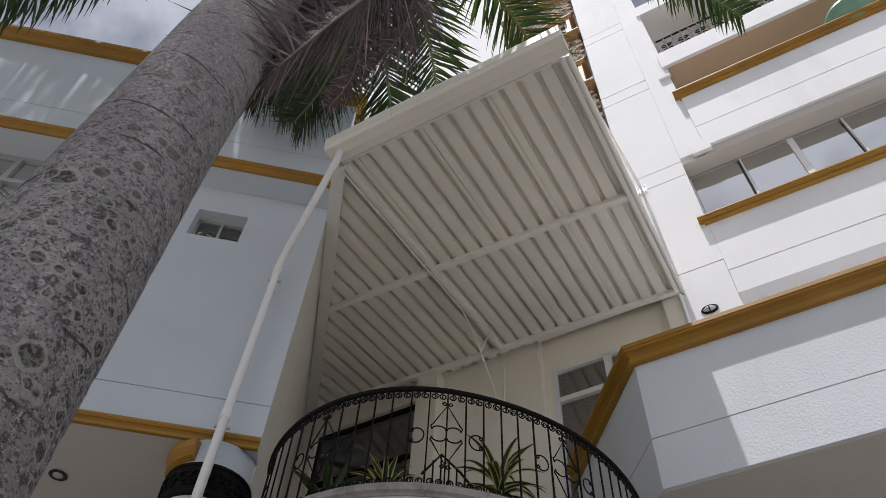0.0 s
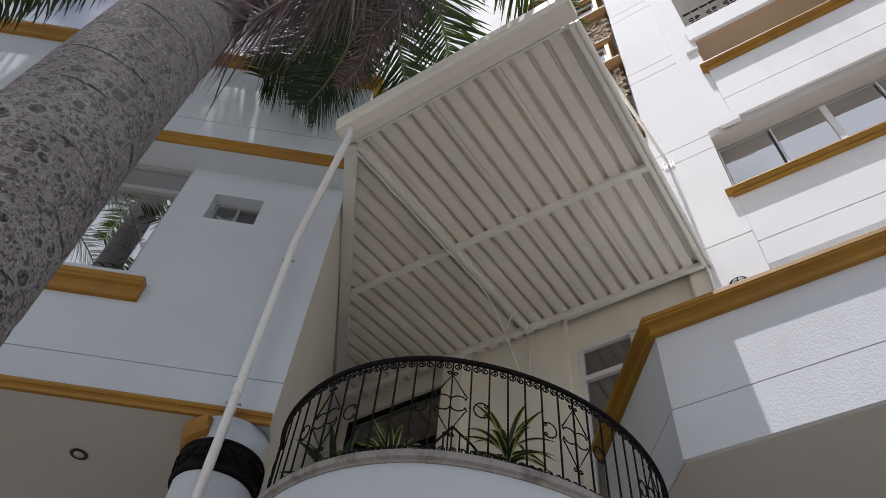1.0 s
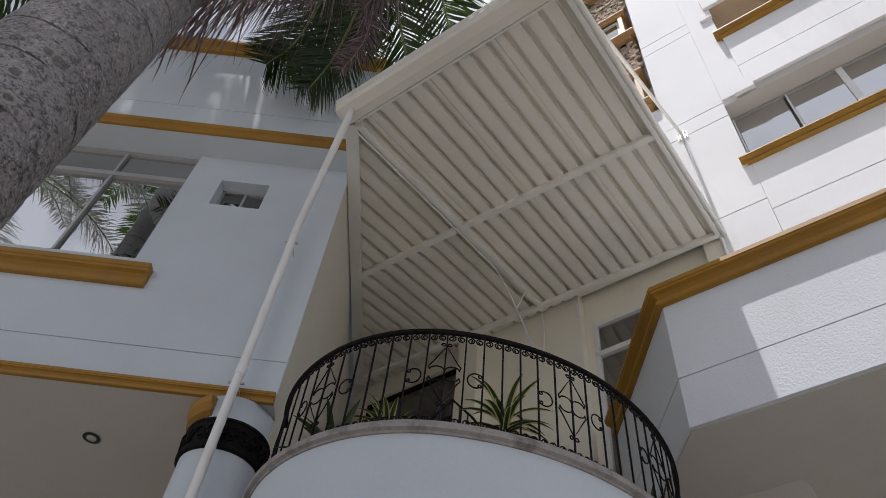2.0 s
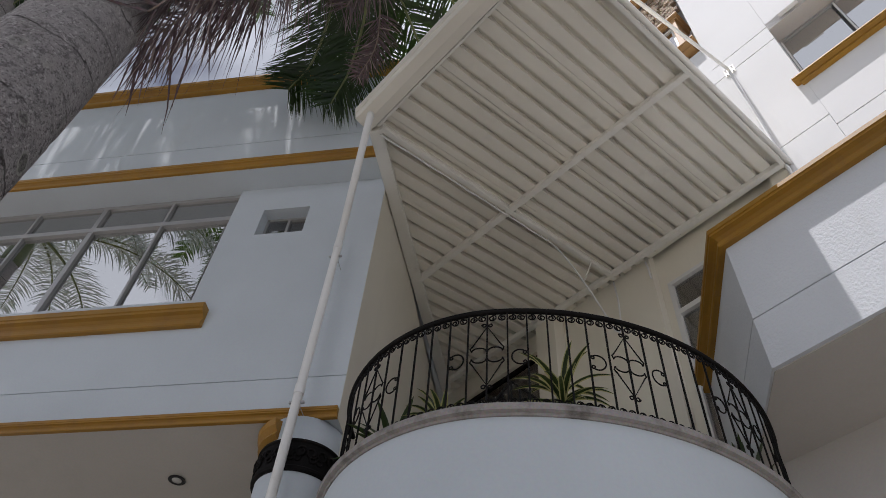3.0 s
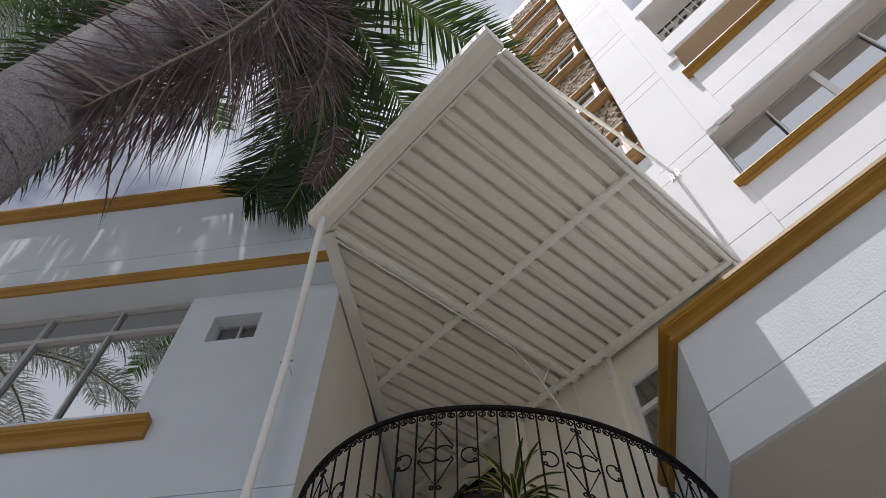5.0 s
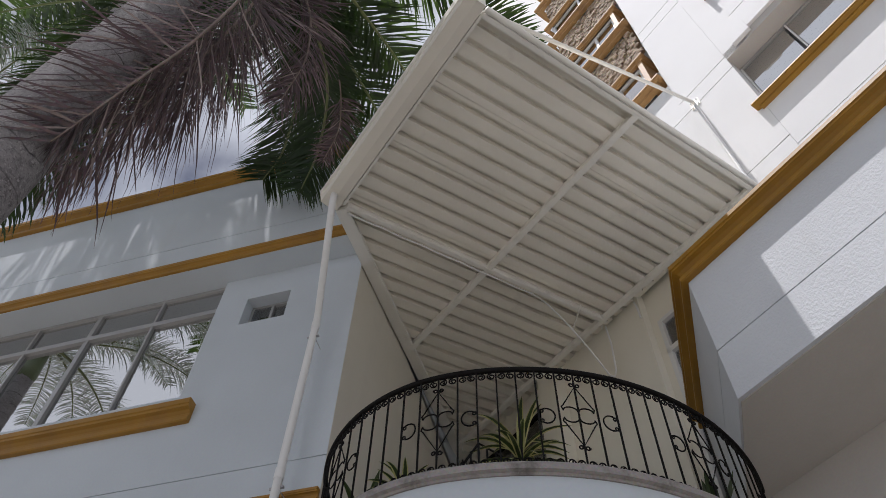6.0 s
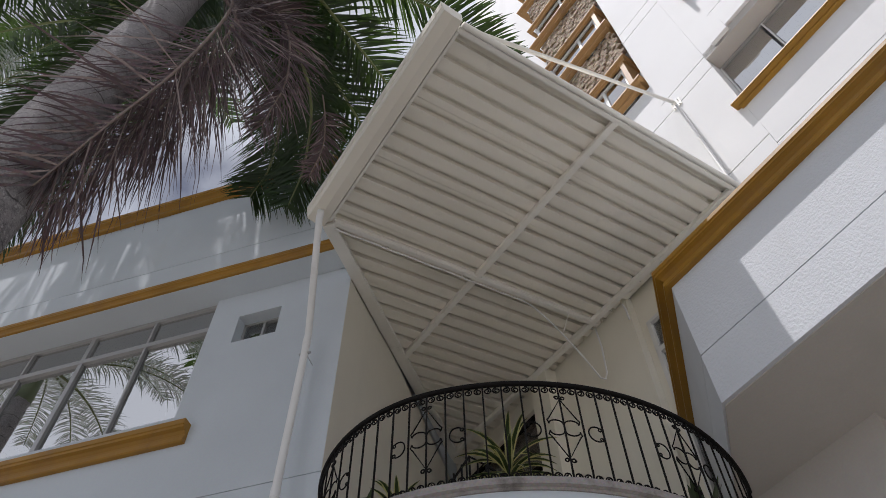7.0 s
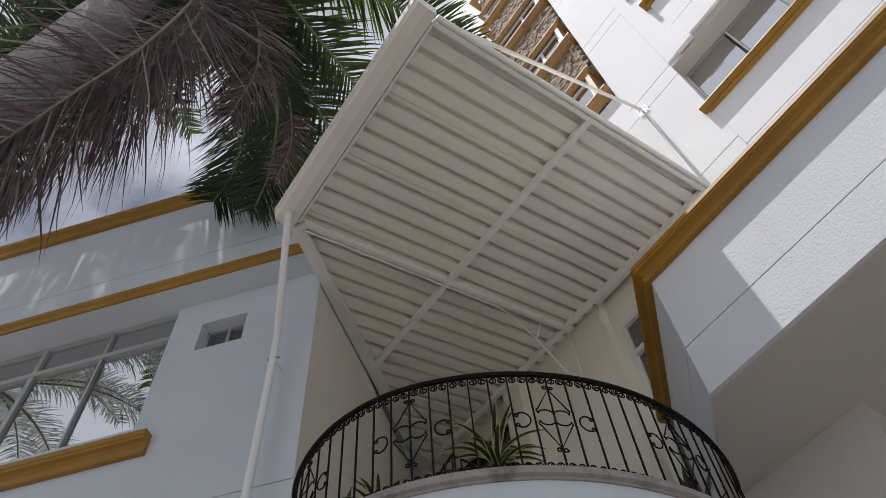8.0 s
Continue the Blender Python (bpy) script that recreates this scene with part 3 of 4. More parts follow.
def tower_window(z0, z1, label):
    win = thing("window_tower", label, "window", RIGHT, kind="structure")
    y = TB + 0.26
    bm = bmesh.new()
    box(bm, 3.102, AE, y, y + 0.05, z1 - 0.05, z1)
    box(bm, 3.102, AE, y, y + 0.05, z0, z0 + 0.04)
    part("window_frame", bm, M_ALU, win)
    edges = [3.10, 3.88, 4.63, 5.38, 6.13, 6.88, 7.63, 8.38, 9.1, 9.9, 10.6, 11.3, AE]
    for i, a in enumerate(edges[:-1]):
        w = 0.045 if i % 2 == 0 and i else 0.012
        part("mullion", B(a + 0.02 - w, a + 0.02 + w, y - 0.012, y + 0.055, z0 + 0.04, z1 - 0.05, bevel=0.004), M_WHITEFRAME, win)
    for a0, a1 in zip(edges, edges[1:]):
        part("pane", B(a0 + 0.04, a1 - 0.03, y + 0.022, y + 0.028, z0 + 0.04, z1 - 0.05), M_GLASS, win)
    bm = bmesh.new()
    box(bm, 3.0, AE, y + 1.6, y + 1.7, z0 - 0.5, z1 + 0.2)
    box(bm, 3.0, AE, y + 0.1, y + 1.6, z1 + 0.1, z1 + 0.2)
    structure("wall_tower_room", bm, M_ROOM, "grey sheets that stand in for the unlit room behind the tower window", at=RIGHT)
    # added grey strips with stepped ends, for the head's dark reflection in the panes
    for k, (a0, a1, drop) in enumerate(((3.2, 3.9, 1.12), (3.9, 4.6, 0.95), (5.4, 6.8, 0.55), (7.6, 9.0, 0.5))):
        bm = bmesh.new()
        n = 14
        for i in range(n):
            x = a0 + (a1 - a0) * i / n
            box(bm, x, x + (a1 - a0) / n * 0.9, y + 0.15 + 0.02 * (i % 2), y + 0.165 + 0.02 * (i % 2), z1 - drop, z1)
        tagged(part("curtain", bm, M_CURTAIN, at=RIGHT), "grey strips that stand in for the window head's dark reflection", "curtain", group="tower curtains")


tower_window(10.55, 12.06, "tower strip window with white mullions and grey strips behind the glass")
tower_window(7.2, 8.92, "lower tower strip window with white mullion")
# soffit tone on the white tower: the head's shade is in the colour
structure("ceiling_window_head", B(3.102, AE, TB + 0.0, TB + 0.3, 12.065, 12.258), M_SOFFIT, "head of the tower window with shade put into its colour", "ceiling", at=RIGHT)


# green planter on the terrace parapet
pot = thing("planter", "round green glazed planter on the terrace parapet", "planter", RIGHT @ Matrix.Translation((6.5, TB + 0.12, 13.98)))
bm = bmesh.new()
lathe(bm, [(0.16, 0.0), (0.26, 0.06), (0.36, 0.26), (0.38, 0.42), (0.41, 0.46), (0.41, 0.52), (0.37, 0.52), (0.34, 0.44), (0.02, 0.42)], 28)
part("bowl", bm, M_GREEN, pot, smooth=True)

# iron balustrade of the upper balcony
def plain_rail(name, a0, a1, b, z0, z1, step):
    t = thing(name, "black iron balustrade with scrolls on the upper balcony", "railing", RIGHT)
    part("top_rail", B(a0, a1, b - 0.02, b + 0.02, z1 - 0.04, z1, bevel=0.005), M_IRON, t)
    part("bottom_rail", B(a0, a1, b - 0.015, b + 0.015, z0 + 0.04, z0 + 0.07), M_IRON, t)
    bm = bmesh.new()
    box(bm, -0.014, 0.014, -0.014, 0.014, z0, z1 - 0.04)
    bar = mesh_of("bar", bm, M_IRON)
    bm = bmesh.new()
    for s in (-1, 1):
        tube(bm, scroll(0.05 * s, 0.1, 0.06, 0, 1.1 * s), 0.016, 4)
    sc = mesh_of("scrollwork", bm, M_IRON)
    n = int((a1 - a0) / step)
    for i in range(n + 1):
        share("bar", bar, t, Matrix.Translation((a0 + i * step, b, 0)))
        if i % 2:
            share("scrollwork", sc, t, Matrix.Translation((a0 + i * step, b, (z0 + z1) / 2)))
            share("scrollwork", sc, t, Matrix.Translation((a0 + i * step, b, (z0 + z1) / 2)) @ Matrix.Rotation(math.pi, 4, "Y"))


plain_rail("balustrade_upper", 3.56, 9.5, TB, 15.8, 16.75, 0.17)

# bay with stone panels beside the pier
BA0, BA1, BF = 0.40, 2.03, TB - 0.08
bm = bmesh.new()
box(bm, -2.0, 0.298, TB + 0.40, TB + 0.65, 9.67, 30.0)
box(bm, 0.298, 2.198, TB + 0.40, TB + 0.65, 12.98, 30.0)
structure("wall_tower_bay", bm, M_TOWER, "white rendered tower bay wall", at=RIGHT)
stones = []
for k in range(8):
    rnd = random.Random(k)
    bm = bmesh.new()
    box(bm, -0.066, 0.066, -0.03, 0.06, -0.07, 0.07)
    for v in bm.verts:
        v.co += Vector((rnd.uniform(-0.02, 0.02), rnd.uniform(-0.02, 0.012), rnd.uniform(-0.022, 0.022)))
    bmesh.ops.bevel(bm, geom=list(bm.edges), offset=0.018, segments=1, affect="EDGES")
    stones.append(mesh_of("stone", bm, M_STONE))
for i in range(5):
    z = 13.12 + i * 2.92
    rnd = random.Random(50 + i)
    panel = thing("stone_panel", "rough brown stone cladding panel between windows", "cladding", RIGHT, group="stone panels")
    part("backing", B(BA0 + 0.1, BA1 - 0.06, BF + 0.14, TB + 0.398, z + 1.48, z + 2.80), M_STONE, panel)
    for r in range(9):
        for c in range(12):
            share("stone", stones[rnd.randrange(8)], panel, Matrix.Translation((BA0 + 0.18 + c * 0.132 + 0.06 * (r % 2), BF + 0.12 + rnd.uniform(-0.02, 0.02), z + 1.56 + r * 0.143)) @ Matrix.Rotation(rnd.uniform(-0.25, 0.25), 4, "Y"))
    edge_path = local_path([(BA0, TB + 0.40), (BA0, BF + 0.12), (BA1, BF + 0.12), (BA1, TB + 0.40)])
    cornice("trim_bay", edge_path, z, z + 0.17, 0.17, "tan moulded sill below a bay window", M_TAN)
    cornice("trim_bay_head", edge_path, z + 1.33, z + 1.47, 0.09, "tan moulding between window and stone panel", M_TAN)
    win = thing("window_bay", "white framed window below a stone panel", "window", RIGHT, group="bay windows", kind="structure")
    bm = bmesh.new()
    z0, z1 = z + 0.172, z + 1.328
    for a0, a1, q0, q1 in ((BA0 + 0.1, BA1 - 0.1, z0, z0 + 0.05), (BA0 + 0.1, BA1 - 0.1, z1 - 0.05, z1), (BA0 + 0.1, BA0 + 0.16, z0, z1), (BA1 - 0.16, BA1 - 0.1, z0, z1), (1.36, 1.42, z0, z1)):
        box(bm, a0, a1, BF + 0.16, BF + 0.22, q0, q1, 0.004)
    part("window_frame", bm, M_WHITEFRAME, win)
    part("surround", B(BA1 - 0.1, BA1, BF + 0.08, TB + 0.398, z0, z1, bevel=0.01), M_TAN, win)
    part("pane", B(BA0 + 0.16, 1.36, BF + 0.19, BF + 0.196, z0 + 0.05, z1 - 0.05), M_GLASS, win)
    part("pane", B(1.42, BA1 - 0.16, BF + 0.19, BF + 0.196, z0 + 0.05, z1 - 0.05), M_GLASS, win)
    part("blind", B(BA0 + 0.12, BA1 - 0.12, BF + 0.24, BF + 0.27, z0, z1), M_CURTAIN, win)

# glazed door and dark opening behind the balcony
door = thing("door_1", "white framed glazed door with a transom", "door", RIGHT, kind="structure")
bm = bmesh.new()
for a0, a1, z0, z1 in ((N0, N0 + 0.06, NZ0, NZ1), (N1 - 0.06, N1, NZ0, NZ1), (N0, N1, NZ1 - 0.06, NZ1), (N0, N1, 8.21, 8.29), (1.28, 1.38, NZ0, NZ1)):
    box(bm, a0, a1, RB0 - 0.03, RB0 + 0.06, z0, z1, 0.004)
part("door_frame", bm, M_WHITEFRAME, door)
for a0, a1, z0, z1 in ((N0 + 0.06, 1.28, 8.29, NZ1 - 0.06), (1.38, N1 - 0.06, 8.29, NZ1 - 0.06), (N0 + 0.06, 1.28, NZ0, 8.21), (1.38, N1 - 0.06, NZ0, 8.21)):
    part("pane", B(a0, a1, RB0 + 0.02, RB0 + 0.026, z0, z1), M_CLEAR, door)
door = thing("door_2", "dark framed glazed door standing in shade", "door", RIGHT, kind="structure")
bm = bmesh.new()
for a0, a1, z0, z1 in ((D0, D0 + 0.05, 4.4, DZ), (D1 - 0.05, D1, 4.4, DZ), (D0, D1, DZ - 0.05, DZ), (D0, D1, 8.1, 8.16), (-2.1, -2.04, 4.4, 8.1), (D0, D1, 6.9, 6.95)):
    box(bm, a0, a1, TB + 0.06, TB + 0.12, z0, z1, 0.004)
part("door_frame", bm, M_IRON, door)
part("pane", B(D0 + 0.05, D1 - 0.05, TB + 0.09, TB + 0.096, 4.4, DZ - 0.05), M_CLEAR, door)
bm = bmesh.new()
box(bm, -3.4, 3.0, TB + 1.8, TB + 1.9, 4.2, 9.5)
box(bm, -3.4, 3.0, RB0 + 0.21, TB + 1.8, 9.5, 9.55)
structure("wall_inner", bm, M_ROOM, "grey sheets that stand in for the unlit rooms behind the balcony doors", at=RIGHT)

# bulkhead lamp on the pier
lamp = thing("wall_lamp", "oval grey bulkhead lamp on the white wall", "lamp", RIGHT @ Matrix.Translation((2.72, TB, 8.80)))
bm = bmesh.new()
bmesh.ops.create_uvsphere(bm, u_segments=18, v_segments=10, radius=1)
bmesh.ops.scale(bm, vec=(0.085, 0.055, 0.05), verts=bm.verts)
part("glass", bm, M_LAMP, lamp, smooth=True)
bm = bmesh.new()
tube(bm, [(0.092 * math.cos(k * 0.3142), -0.012, 0.057 * math.sin(k * 0.3142)) for k in range(20)], 0.016, 6, True)
tube(bm, [(0.0, -0.062 * math.sin(k * 0.5236), 0.057 * math.cos(k * 0.5236)) for k in range(7)], 0.008, 5)
part("cage", bm, M_IRON, lamp, smooth=True)

# ---- right terrace block ----
CX, CY = 1.55, 3.81
cr = Vector((CX, CY))
far = cr + Vector((C39, -S39)) * 9.0
back_far = far + Vector((S39, C39)) * 1.44
back = (CX, 5.66)


def block(inset):
    d = Vector((C39, -S39))
    nrm = Vector((S39, C39))
    c2 = cr + nrm * inset + d * (inset * 0.45)
    c2.x = CX + inset
    c2.y = CY + (inset - (c2.x - CX) * S39) / C39
    return [(c2.x, c2.y), tuple(far + nrm * inset), tuple(back_far), (CX + inset, back[1])]


bm = bmesh.new()
prism(bm, block(0.0), 5.48, 5.982)
prism(bm, block(0.014), 5.982, 5.996)
prism(bm, block(0.0), 5.996, 6.86)
structure("wall_terrace_right", bm, M_ROUGH, "rough white rendered terrace parapet with joint")
cornice("trim_terrace_right", [(CX, 5.66), (CX, CY), tuple(far)], 6.86, 7.06, 0.125, "ochre moulding on the terrace parapet")
bm = bmesh.new()
prism(bm, [(CX + 0.02, CY + 0.03), tuple(W(11, 2.55)[:2]), tuple(W(11, 9)[:2]), tuple(W(0.2, 9)[:2]), (CX + 0.004, 5.7)], 5.47, 5.4795)
structure("ceiling_driveway", bm, M_SOFFIT, "soffit below the terrace with shade in its grey colour", "ceiling")
structure("wall_ground_floor", B(0.6, 2.49, 3.53, 6.5, 0.0, 5.469), M_SOFFIT, "ground floor wall below the terrace, shade in its colour like the soffit", at=RIGHT)
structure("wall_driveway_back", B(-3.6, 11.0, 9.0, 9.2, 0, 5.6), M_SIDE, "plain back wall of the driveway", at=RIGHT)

# ---- balcony ----
A1C, A1R = Vector((-0.35, 4.10)), 1.23
A2C, A2R = Vector((-0.35, 4.88)), 2.01


def balcony_curve(n, off=0.0, lo=180.0, hi=352.0):
    """Plan of the balcony edge: a tight arc that runs on into a wider one."""
    s1, s2 = radians(270 - lo) * A1R, radians(hi - 270) * A2R
    out = []
    for i in range(n + 1):
        s = (s1 + s2) * i / n
        if s < s1:
            th, c, r = radians(lo) + s / A1R, A1C, A1R + off
        else:
            th, c, r = radians(270) + (s - s1) / A2R, A2C, A2R + off
        out.append((Vector((c.x + r * math.cos(th), c.y + r * math.sin(th))), th + math.pi / 2))
    return out


KERB = 4.44
bm = bmesh.new()
edge = [tuple(p) for p, _ in balcony_curve(64, 0.05)]
prism(bm, [tuple(p) for p, _ in balcony_curve(64, -0.12)] + [(1.55, 5.6), (0.4, 6.45), (-1.68, 8.15), (-1.68, 4.3)], 4.335, 4.40)
structure("floor_balcony", bm, M_KERB, "grey concrete balcony slab", "floor")
bm = bmesh.new()
sweep(bm, edge, [(-0.20, 4.362), (0.0, 4.362), (0.004, 4.378), (0.03, 4.384), (0.034, 4.42), (0.02, KERB), (-0.20, KERB)])
structure("kerb_balcony", bm, M_KERB, "worn grey coping of the balcony with flaking edge", "kerb")
bm = bmesh.new()
sweep(bm, [tuple(p) for p, _ in balcony_curve(64, 0.04)], [(-0.15, 2.9), (0, 2.9), (0, 4.361), (-0.15, 4.361)])
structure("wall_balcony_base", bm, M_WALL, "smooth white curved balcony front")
bm = bmesh.new()
prism(bm, [tuple(p) for p, _ in balcony_curve(48, -0.12)] + [(1.55, 5.6), (0.4, 6.4), (-1.6, 7.9)], 2.9, 3.0)
structure("ceiling_balcony", bm, M_SOFFIT, "underside of the balcony", "ceiling")

rail = thing("balcony_railing", "curved black wrought iron railing with scrolls and diamonds", "railing")
RT, RB = 5.275, KERB + 0.035
N = 96
cur = balcony_curve(N, -0.02)
bm = bmesh.new()
tube(bm, [(p.x, p.y, RT) for p, _ in cur], 0.019, 8)
part("handrail", bm, M_IRON, rail, smooth=True)
bm = bmesh.new()
tube(bm, [(p.x, p.y, RB) for p, _ in cur], 0.012, 6)
part("bottom_rail", bm, M_IRON, rail)
BARS_S = [(i * 0.1268 - 0.010) / 4.809 for i in range(1, 38)]
fine = balcony_curve(1000, -0.02)
bars = [fine[min(1000, int(1000 * u + 0.5))] for u in BARS_S]
bm = bmesh.new()
box(bm, -0.005, 0.005, -0.005, 0.005, KERB - 0.01, RT, 0.0)
bar_me = mesh_of("bar", bm, M_IRON)
bm = bmesh.new()
for s in (-1, 1):
    tube(bm, scroll(0.031 * s, -0.038, 0.029, math.pi / 2, -1.5 * s, 16, 0.75), 0.005, 5)
top_me = mesh_of("top_scroll", bm, M_IRON, True)
bm = bmesh.new()
for s in (-1, 1):
    tube(bm, scroll(0.031 * s, 0.043, 0.027, -math.pi / 2, 1.5 * s, 16, 0.75), 0.005, 5)
low_me = mesh_of("bottom_scroll", bm, M_IRON, True)
bm = bmesh.new()
tube(bm, [(-0.092, 0, 0.075), (0, 0, 0.245), (0.092, 0, 0.075)], 0.005, 5)
for s in (-1, 1):
    tube(bm, scroll(0.020 * s, 0.258, 0.016, math.pi, 1.1 * s, 10), 0.005, 5)
    tube(bm, [(s * (0.05 + 0.046 * math.cos(a * 0.2618)), 0, 0.030 + 0.032 * math.sin(a * 0.2618)) for a in range(0, 13)], 0.005, 5)
    tube(bm, [(s * 0.096, 0, 0.030), (s * 0.106, 0, 0.058), (s * 0.092, 0, 0.075)], 0.005, 5)
dia_me = mesh_of("diamond", bm, M_IRON, True)
bm = bmesh.new()
tube(bm, [(0.052 * math.cos(radians(55 + k * 18)), 0, 0.060 * math.sin(radians(55 + k * 18))) for k in range(15)], 0.0052, 5)
tube(bm, scroll(0.030, 0.038, 0.014, 0.6, 1.0, 9), 0.005, 5)
tube(bm, scroll(0.030, -0.038, 0.014, -0.6, -1.0, 9), 0.005, 5)
c_me = mesh_of("c_scroll", bm, M_IRON, True)
MOTIF = (0, 7, 14, 21, 28, 35)
for i, (p, th) in enumerate(bars):
    at = Matrix.Translation((p.x, p.y, 0)) @ Matrix.Rotation(th, 4, "Z")
    share("bar", bar_me, rail, at)
    share("top_scroll", top_me, rail, at @ Matrix.Translation((0, 0, RT - 0.02)))
    share("bottom_scroll", low_me, rail, at @ Matrix.Translation((0, 0, RB)))
    if i in MOTIF:
        share("diamond", dia_me, rail, at @ Matrix.Translation((0, 0, 4.895)))
        share("diamond", dia_me, rail, at @ Matrix.Translation((0, 0, 4.895)) @ Matrix.Rotation(math.pi, 4, "Y"))
    if i + 2 in MOTIF:
        share("c_scroll", c_me, rail, at @ Matrix.Translation((0.048, 0, 4.87)) @ Matrix.Rotation(math.pi, 4, "Z"))
    if i - 2 in MOTIF:
        share("c_scroll", c_me, rail, at @ Matrix.Translation((-0.048, 0, 4.87)))

# ---- canopy over the balcony ----
can = thing("canopy", "white corrugated sheet canopy on a steel frame", "canopy", RIGHT)
SL = 0.2125
Z0 = 8.42
AR = 2.42      # free edge
BK = 3.966     # at the wall


def cz(b):
    return Z0 + SL * b


def left_b(a):
    """b at which the sheet meets the side wall, for a place along the eaves."""
    return max(0.0, (-0.118 - C39 * a) / S39)


PITCH = 0.19
pan = [(0.0, 0.0), (0.112, 0.0), (0.120, 0.068), (0.165, 0.068), (0.173, 0.0)]


def sheet_panel(a0, ribs):
    bm = bmesh.new()
    # the far edge is lapped under the next sheet, which starts 10 mm higher
    prof = [(a0 + r * PITCH + x, h) for r in range(ribs) for x, h in pan]
    prof = [(a0, 0.011), (a0 + 0.026, 0.011), (a0 + 0.034, 0.0)] + prof[1:] + [(a0 + ribs * PITCH + 0.022, 0.0)]
    prof = [(a, h) for a, h in prof if left_b(a) < BK - 0.02 and a <= AR + 0.03]
    cols = []
    for a, h in prof:
        b0 = left_b(a) if left_b(a) > 0 else -0.02
        cols.append([bm.verts.new((a, b, cz(b) + 0.045 + h + dz)) for dz in (0.0, 0.003) for b in (b0, (b0 + BK) / 2, BK)])
    for c0, c1 in zip(cols, cols[1:]):
        for k in (0, 1, 3, 4):
            bm.faces.new((c0[k], c0[k + 1], c1[k + 1], c1[k]))
        bm.faces.new((c0[0], c1[0], c1[3], c0[3]))
        bm.faces.new((c0[2], c0[5], c1[5], c1[2]))
    return bm


for k in range(-6, 3):
    a0 = 0.86 + k * 4 * PITCH
    if a0 + 4 * PITCH < -3.1:
        continue
    part("sheet", sheet_panel(a0, 4), M_SHEET, can)


def beam(bm, p, q, w, h):
    """A box section from p to q, of width w and height h, hung below the line."""
    p, q = Vector(p), Vector(q)
    d = (q - p).normalized()
    side = d.cross(Vector((0, 0, 1))).normalized() * (w / 2)
    up = side.cross(d).normalized() * h
    vs = [bm.verts.new(e + s * side - k * up) for e in (p, q) for s in (-1, 1) for k in (0, 1)]
    fs = [bm.faces.new([vs[i] for i in f]) for f in ((0, 1, 3, 2), (4, 6, 7, 5), (0, 4, 5, 1), (2, 3, 7, 6), (0, 2, 6, 4), (1, 5, 7, 3))]
    bmesh.ops.bevel(bm, geom=list({e for f in fs for e in f.edges}), offset=0.006, segments=2, affect="EDGES")


def beam_part(name, p, q, w, h):
    bm = bmesh.new()
    beam(bm, p, q, w, h)
    return part(name, bm, M_STEEL, can)




def left_a(b):
    return (-0.028 - S39 * b) / C39


beam_part("front_beam", (-0.02, 0.02, Z0 + 0.043), (AR + 0.03, 0.02, Z0 + 0.043), 0.03, 0.05)
beam_part("middle_beam", (left_a(1.88), 1.88, cz(1.88) + 0.043), (AR, 2.01, cz(2.01) + 0.043), 0.075, 0.07)
beam_part("rear_beam", (left_a(BK) + 0.2, 3.68, cz(3.68) + 0.043), (AR, 3.90, cz(3.90) + 0.043), 0.07, 0.075)
beam_part("long_beam", (-0.02, 0.05, cz(0.05) + 0.043), (-0.02, BK - 0.1, cz(BK - 0.1) + 0.043), 0.055, 0.075)
beam_part("edge_beam", (AR, 0.0, cz(0.0) + 0.043), (AR, BK, cz(BK) + 0.043), 0.05, 0.07)
part("flashing", B(left_a(BK) + 0.1, AR + 0.05, BK - 0.16, BK, cz(BK) + 0.147, cz(BK) + 0.17), M_SHEET, can)
bm = bmesh.new()
p0, p1 = RIGHT.inverted() @ Vector((-1.60, 3.16, cz(0.03) + 0.04)), RIGHT.inverted() @ Vector((-1.60, 8.0, 0))
p1.z = cz(p1.y) + 0.04
beam(bm, p0, p1, 0.14, 0.06)
part("wall_beam", bm, M_STEEL, can)
bm = bmesh.new()
tube(bm, [(AR + 0.06, 0.02, cz(0.0) + 0.0), (AR + 0.06, BK, cz(BK) + 0.0)], 0.032, 10)
part("edge_tube", bm, M_STEEL, can, smooth=True)

# eaves gutter
gut = thing("gutter", "white folded sheet eaves gutter on the canopy edge", "gutter", RIGHT)
bm = bmesh.new()
prof = [(-0.005, 8.40), (-0.10, 8.385), (-0.20, 8.40), (-0.215, 8.47), (-0.225, 8.475), (-0.235, 8.585), (-0.222, 8.59), (-0.21, 8.49), (-0.19, 8.41), (-0.10, 8.395), (-0.015, 8.41), (-0.015, 8.46), (-0.005, 8.46)]
for a in (-0.10, AR + 0.08):
    vs = [bm.verts.new((a, b, z)) for b, z in prof]
    ring = vs if a < 0 else ring
    if a > 0:
        n = len(prof)
        for j in range(n):
            bm.faces.new((ring[j], ring[(j + 1) % n], vs[(j + 1) % n], vs[j]))
        bm.faces.new(vs)
        bm.faces.new(ring[::-1])
part("channel", bm, M_SHEET, gut)
for a in (-0.104, AR + 0.084):
    bm = bmesh.new()
    vs = [[bm.verts.new((a + da, b, z)) for b, z in ((-0.005, 8.395), (-0.1, 8.38), (-0.202, 8.395), (-0.24, 8.59), (-0.005, 8.59))] for da in (-0.003, 0.003)]
    bm.faces.new(vs[0])
    bm.faces.new(vs[1][::-1])
    for j in range(5):
        bm.faces.new((vs[0][j], vs[1][j], vs[1][(j + 1) % 5], vs[0][(j + 1) % 5]))
    part("end_cap", bm, M_SHEET, gut)
part("joint_strip", B(0.10, 0.13, -0.238, -0.222, 8.475, 8.592), M_SHEET, gut)

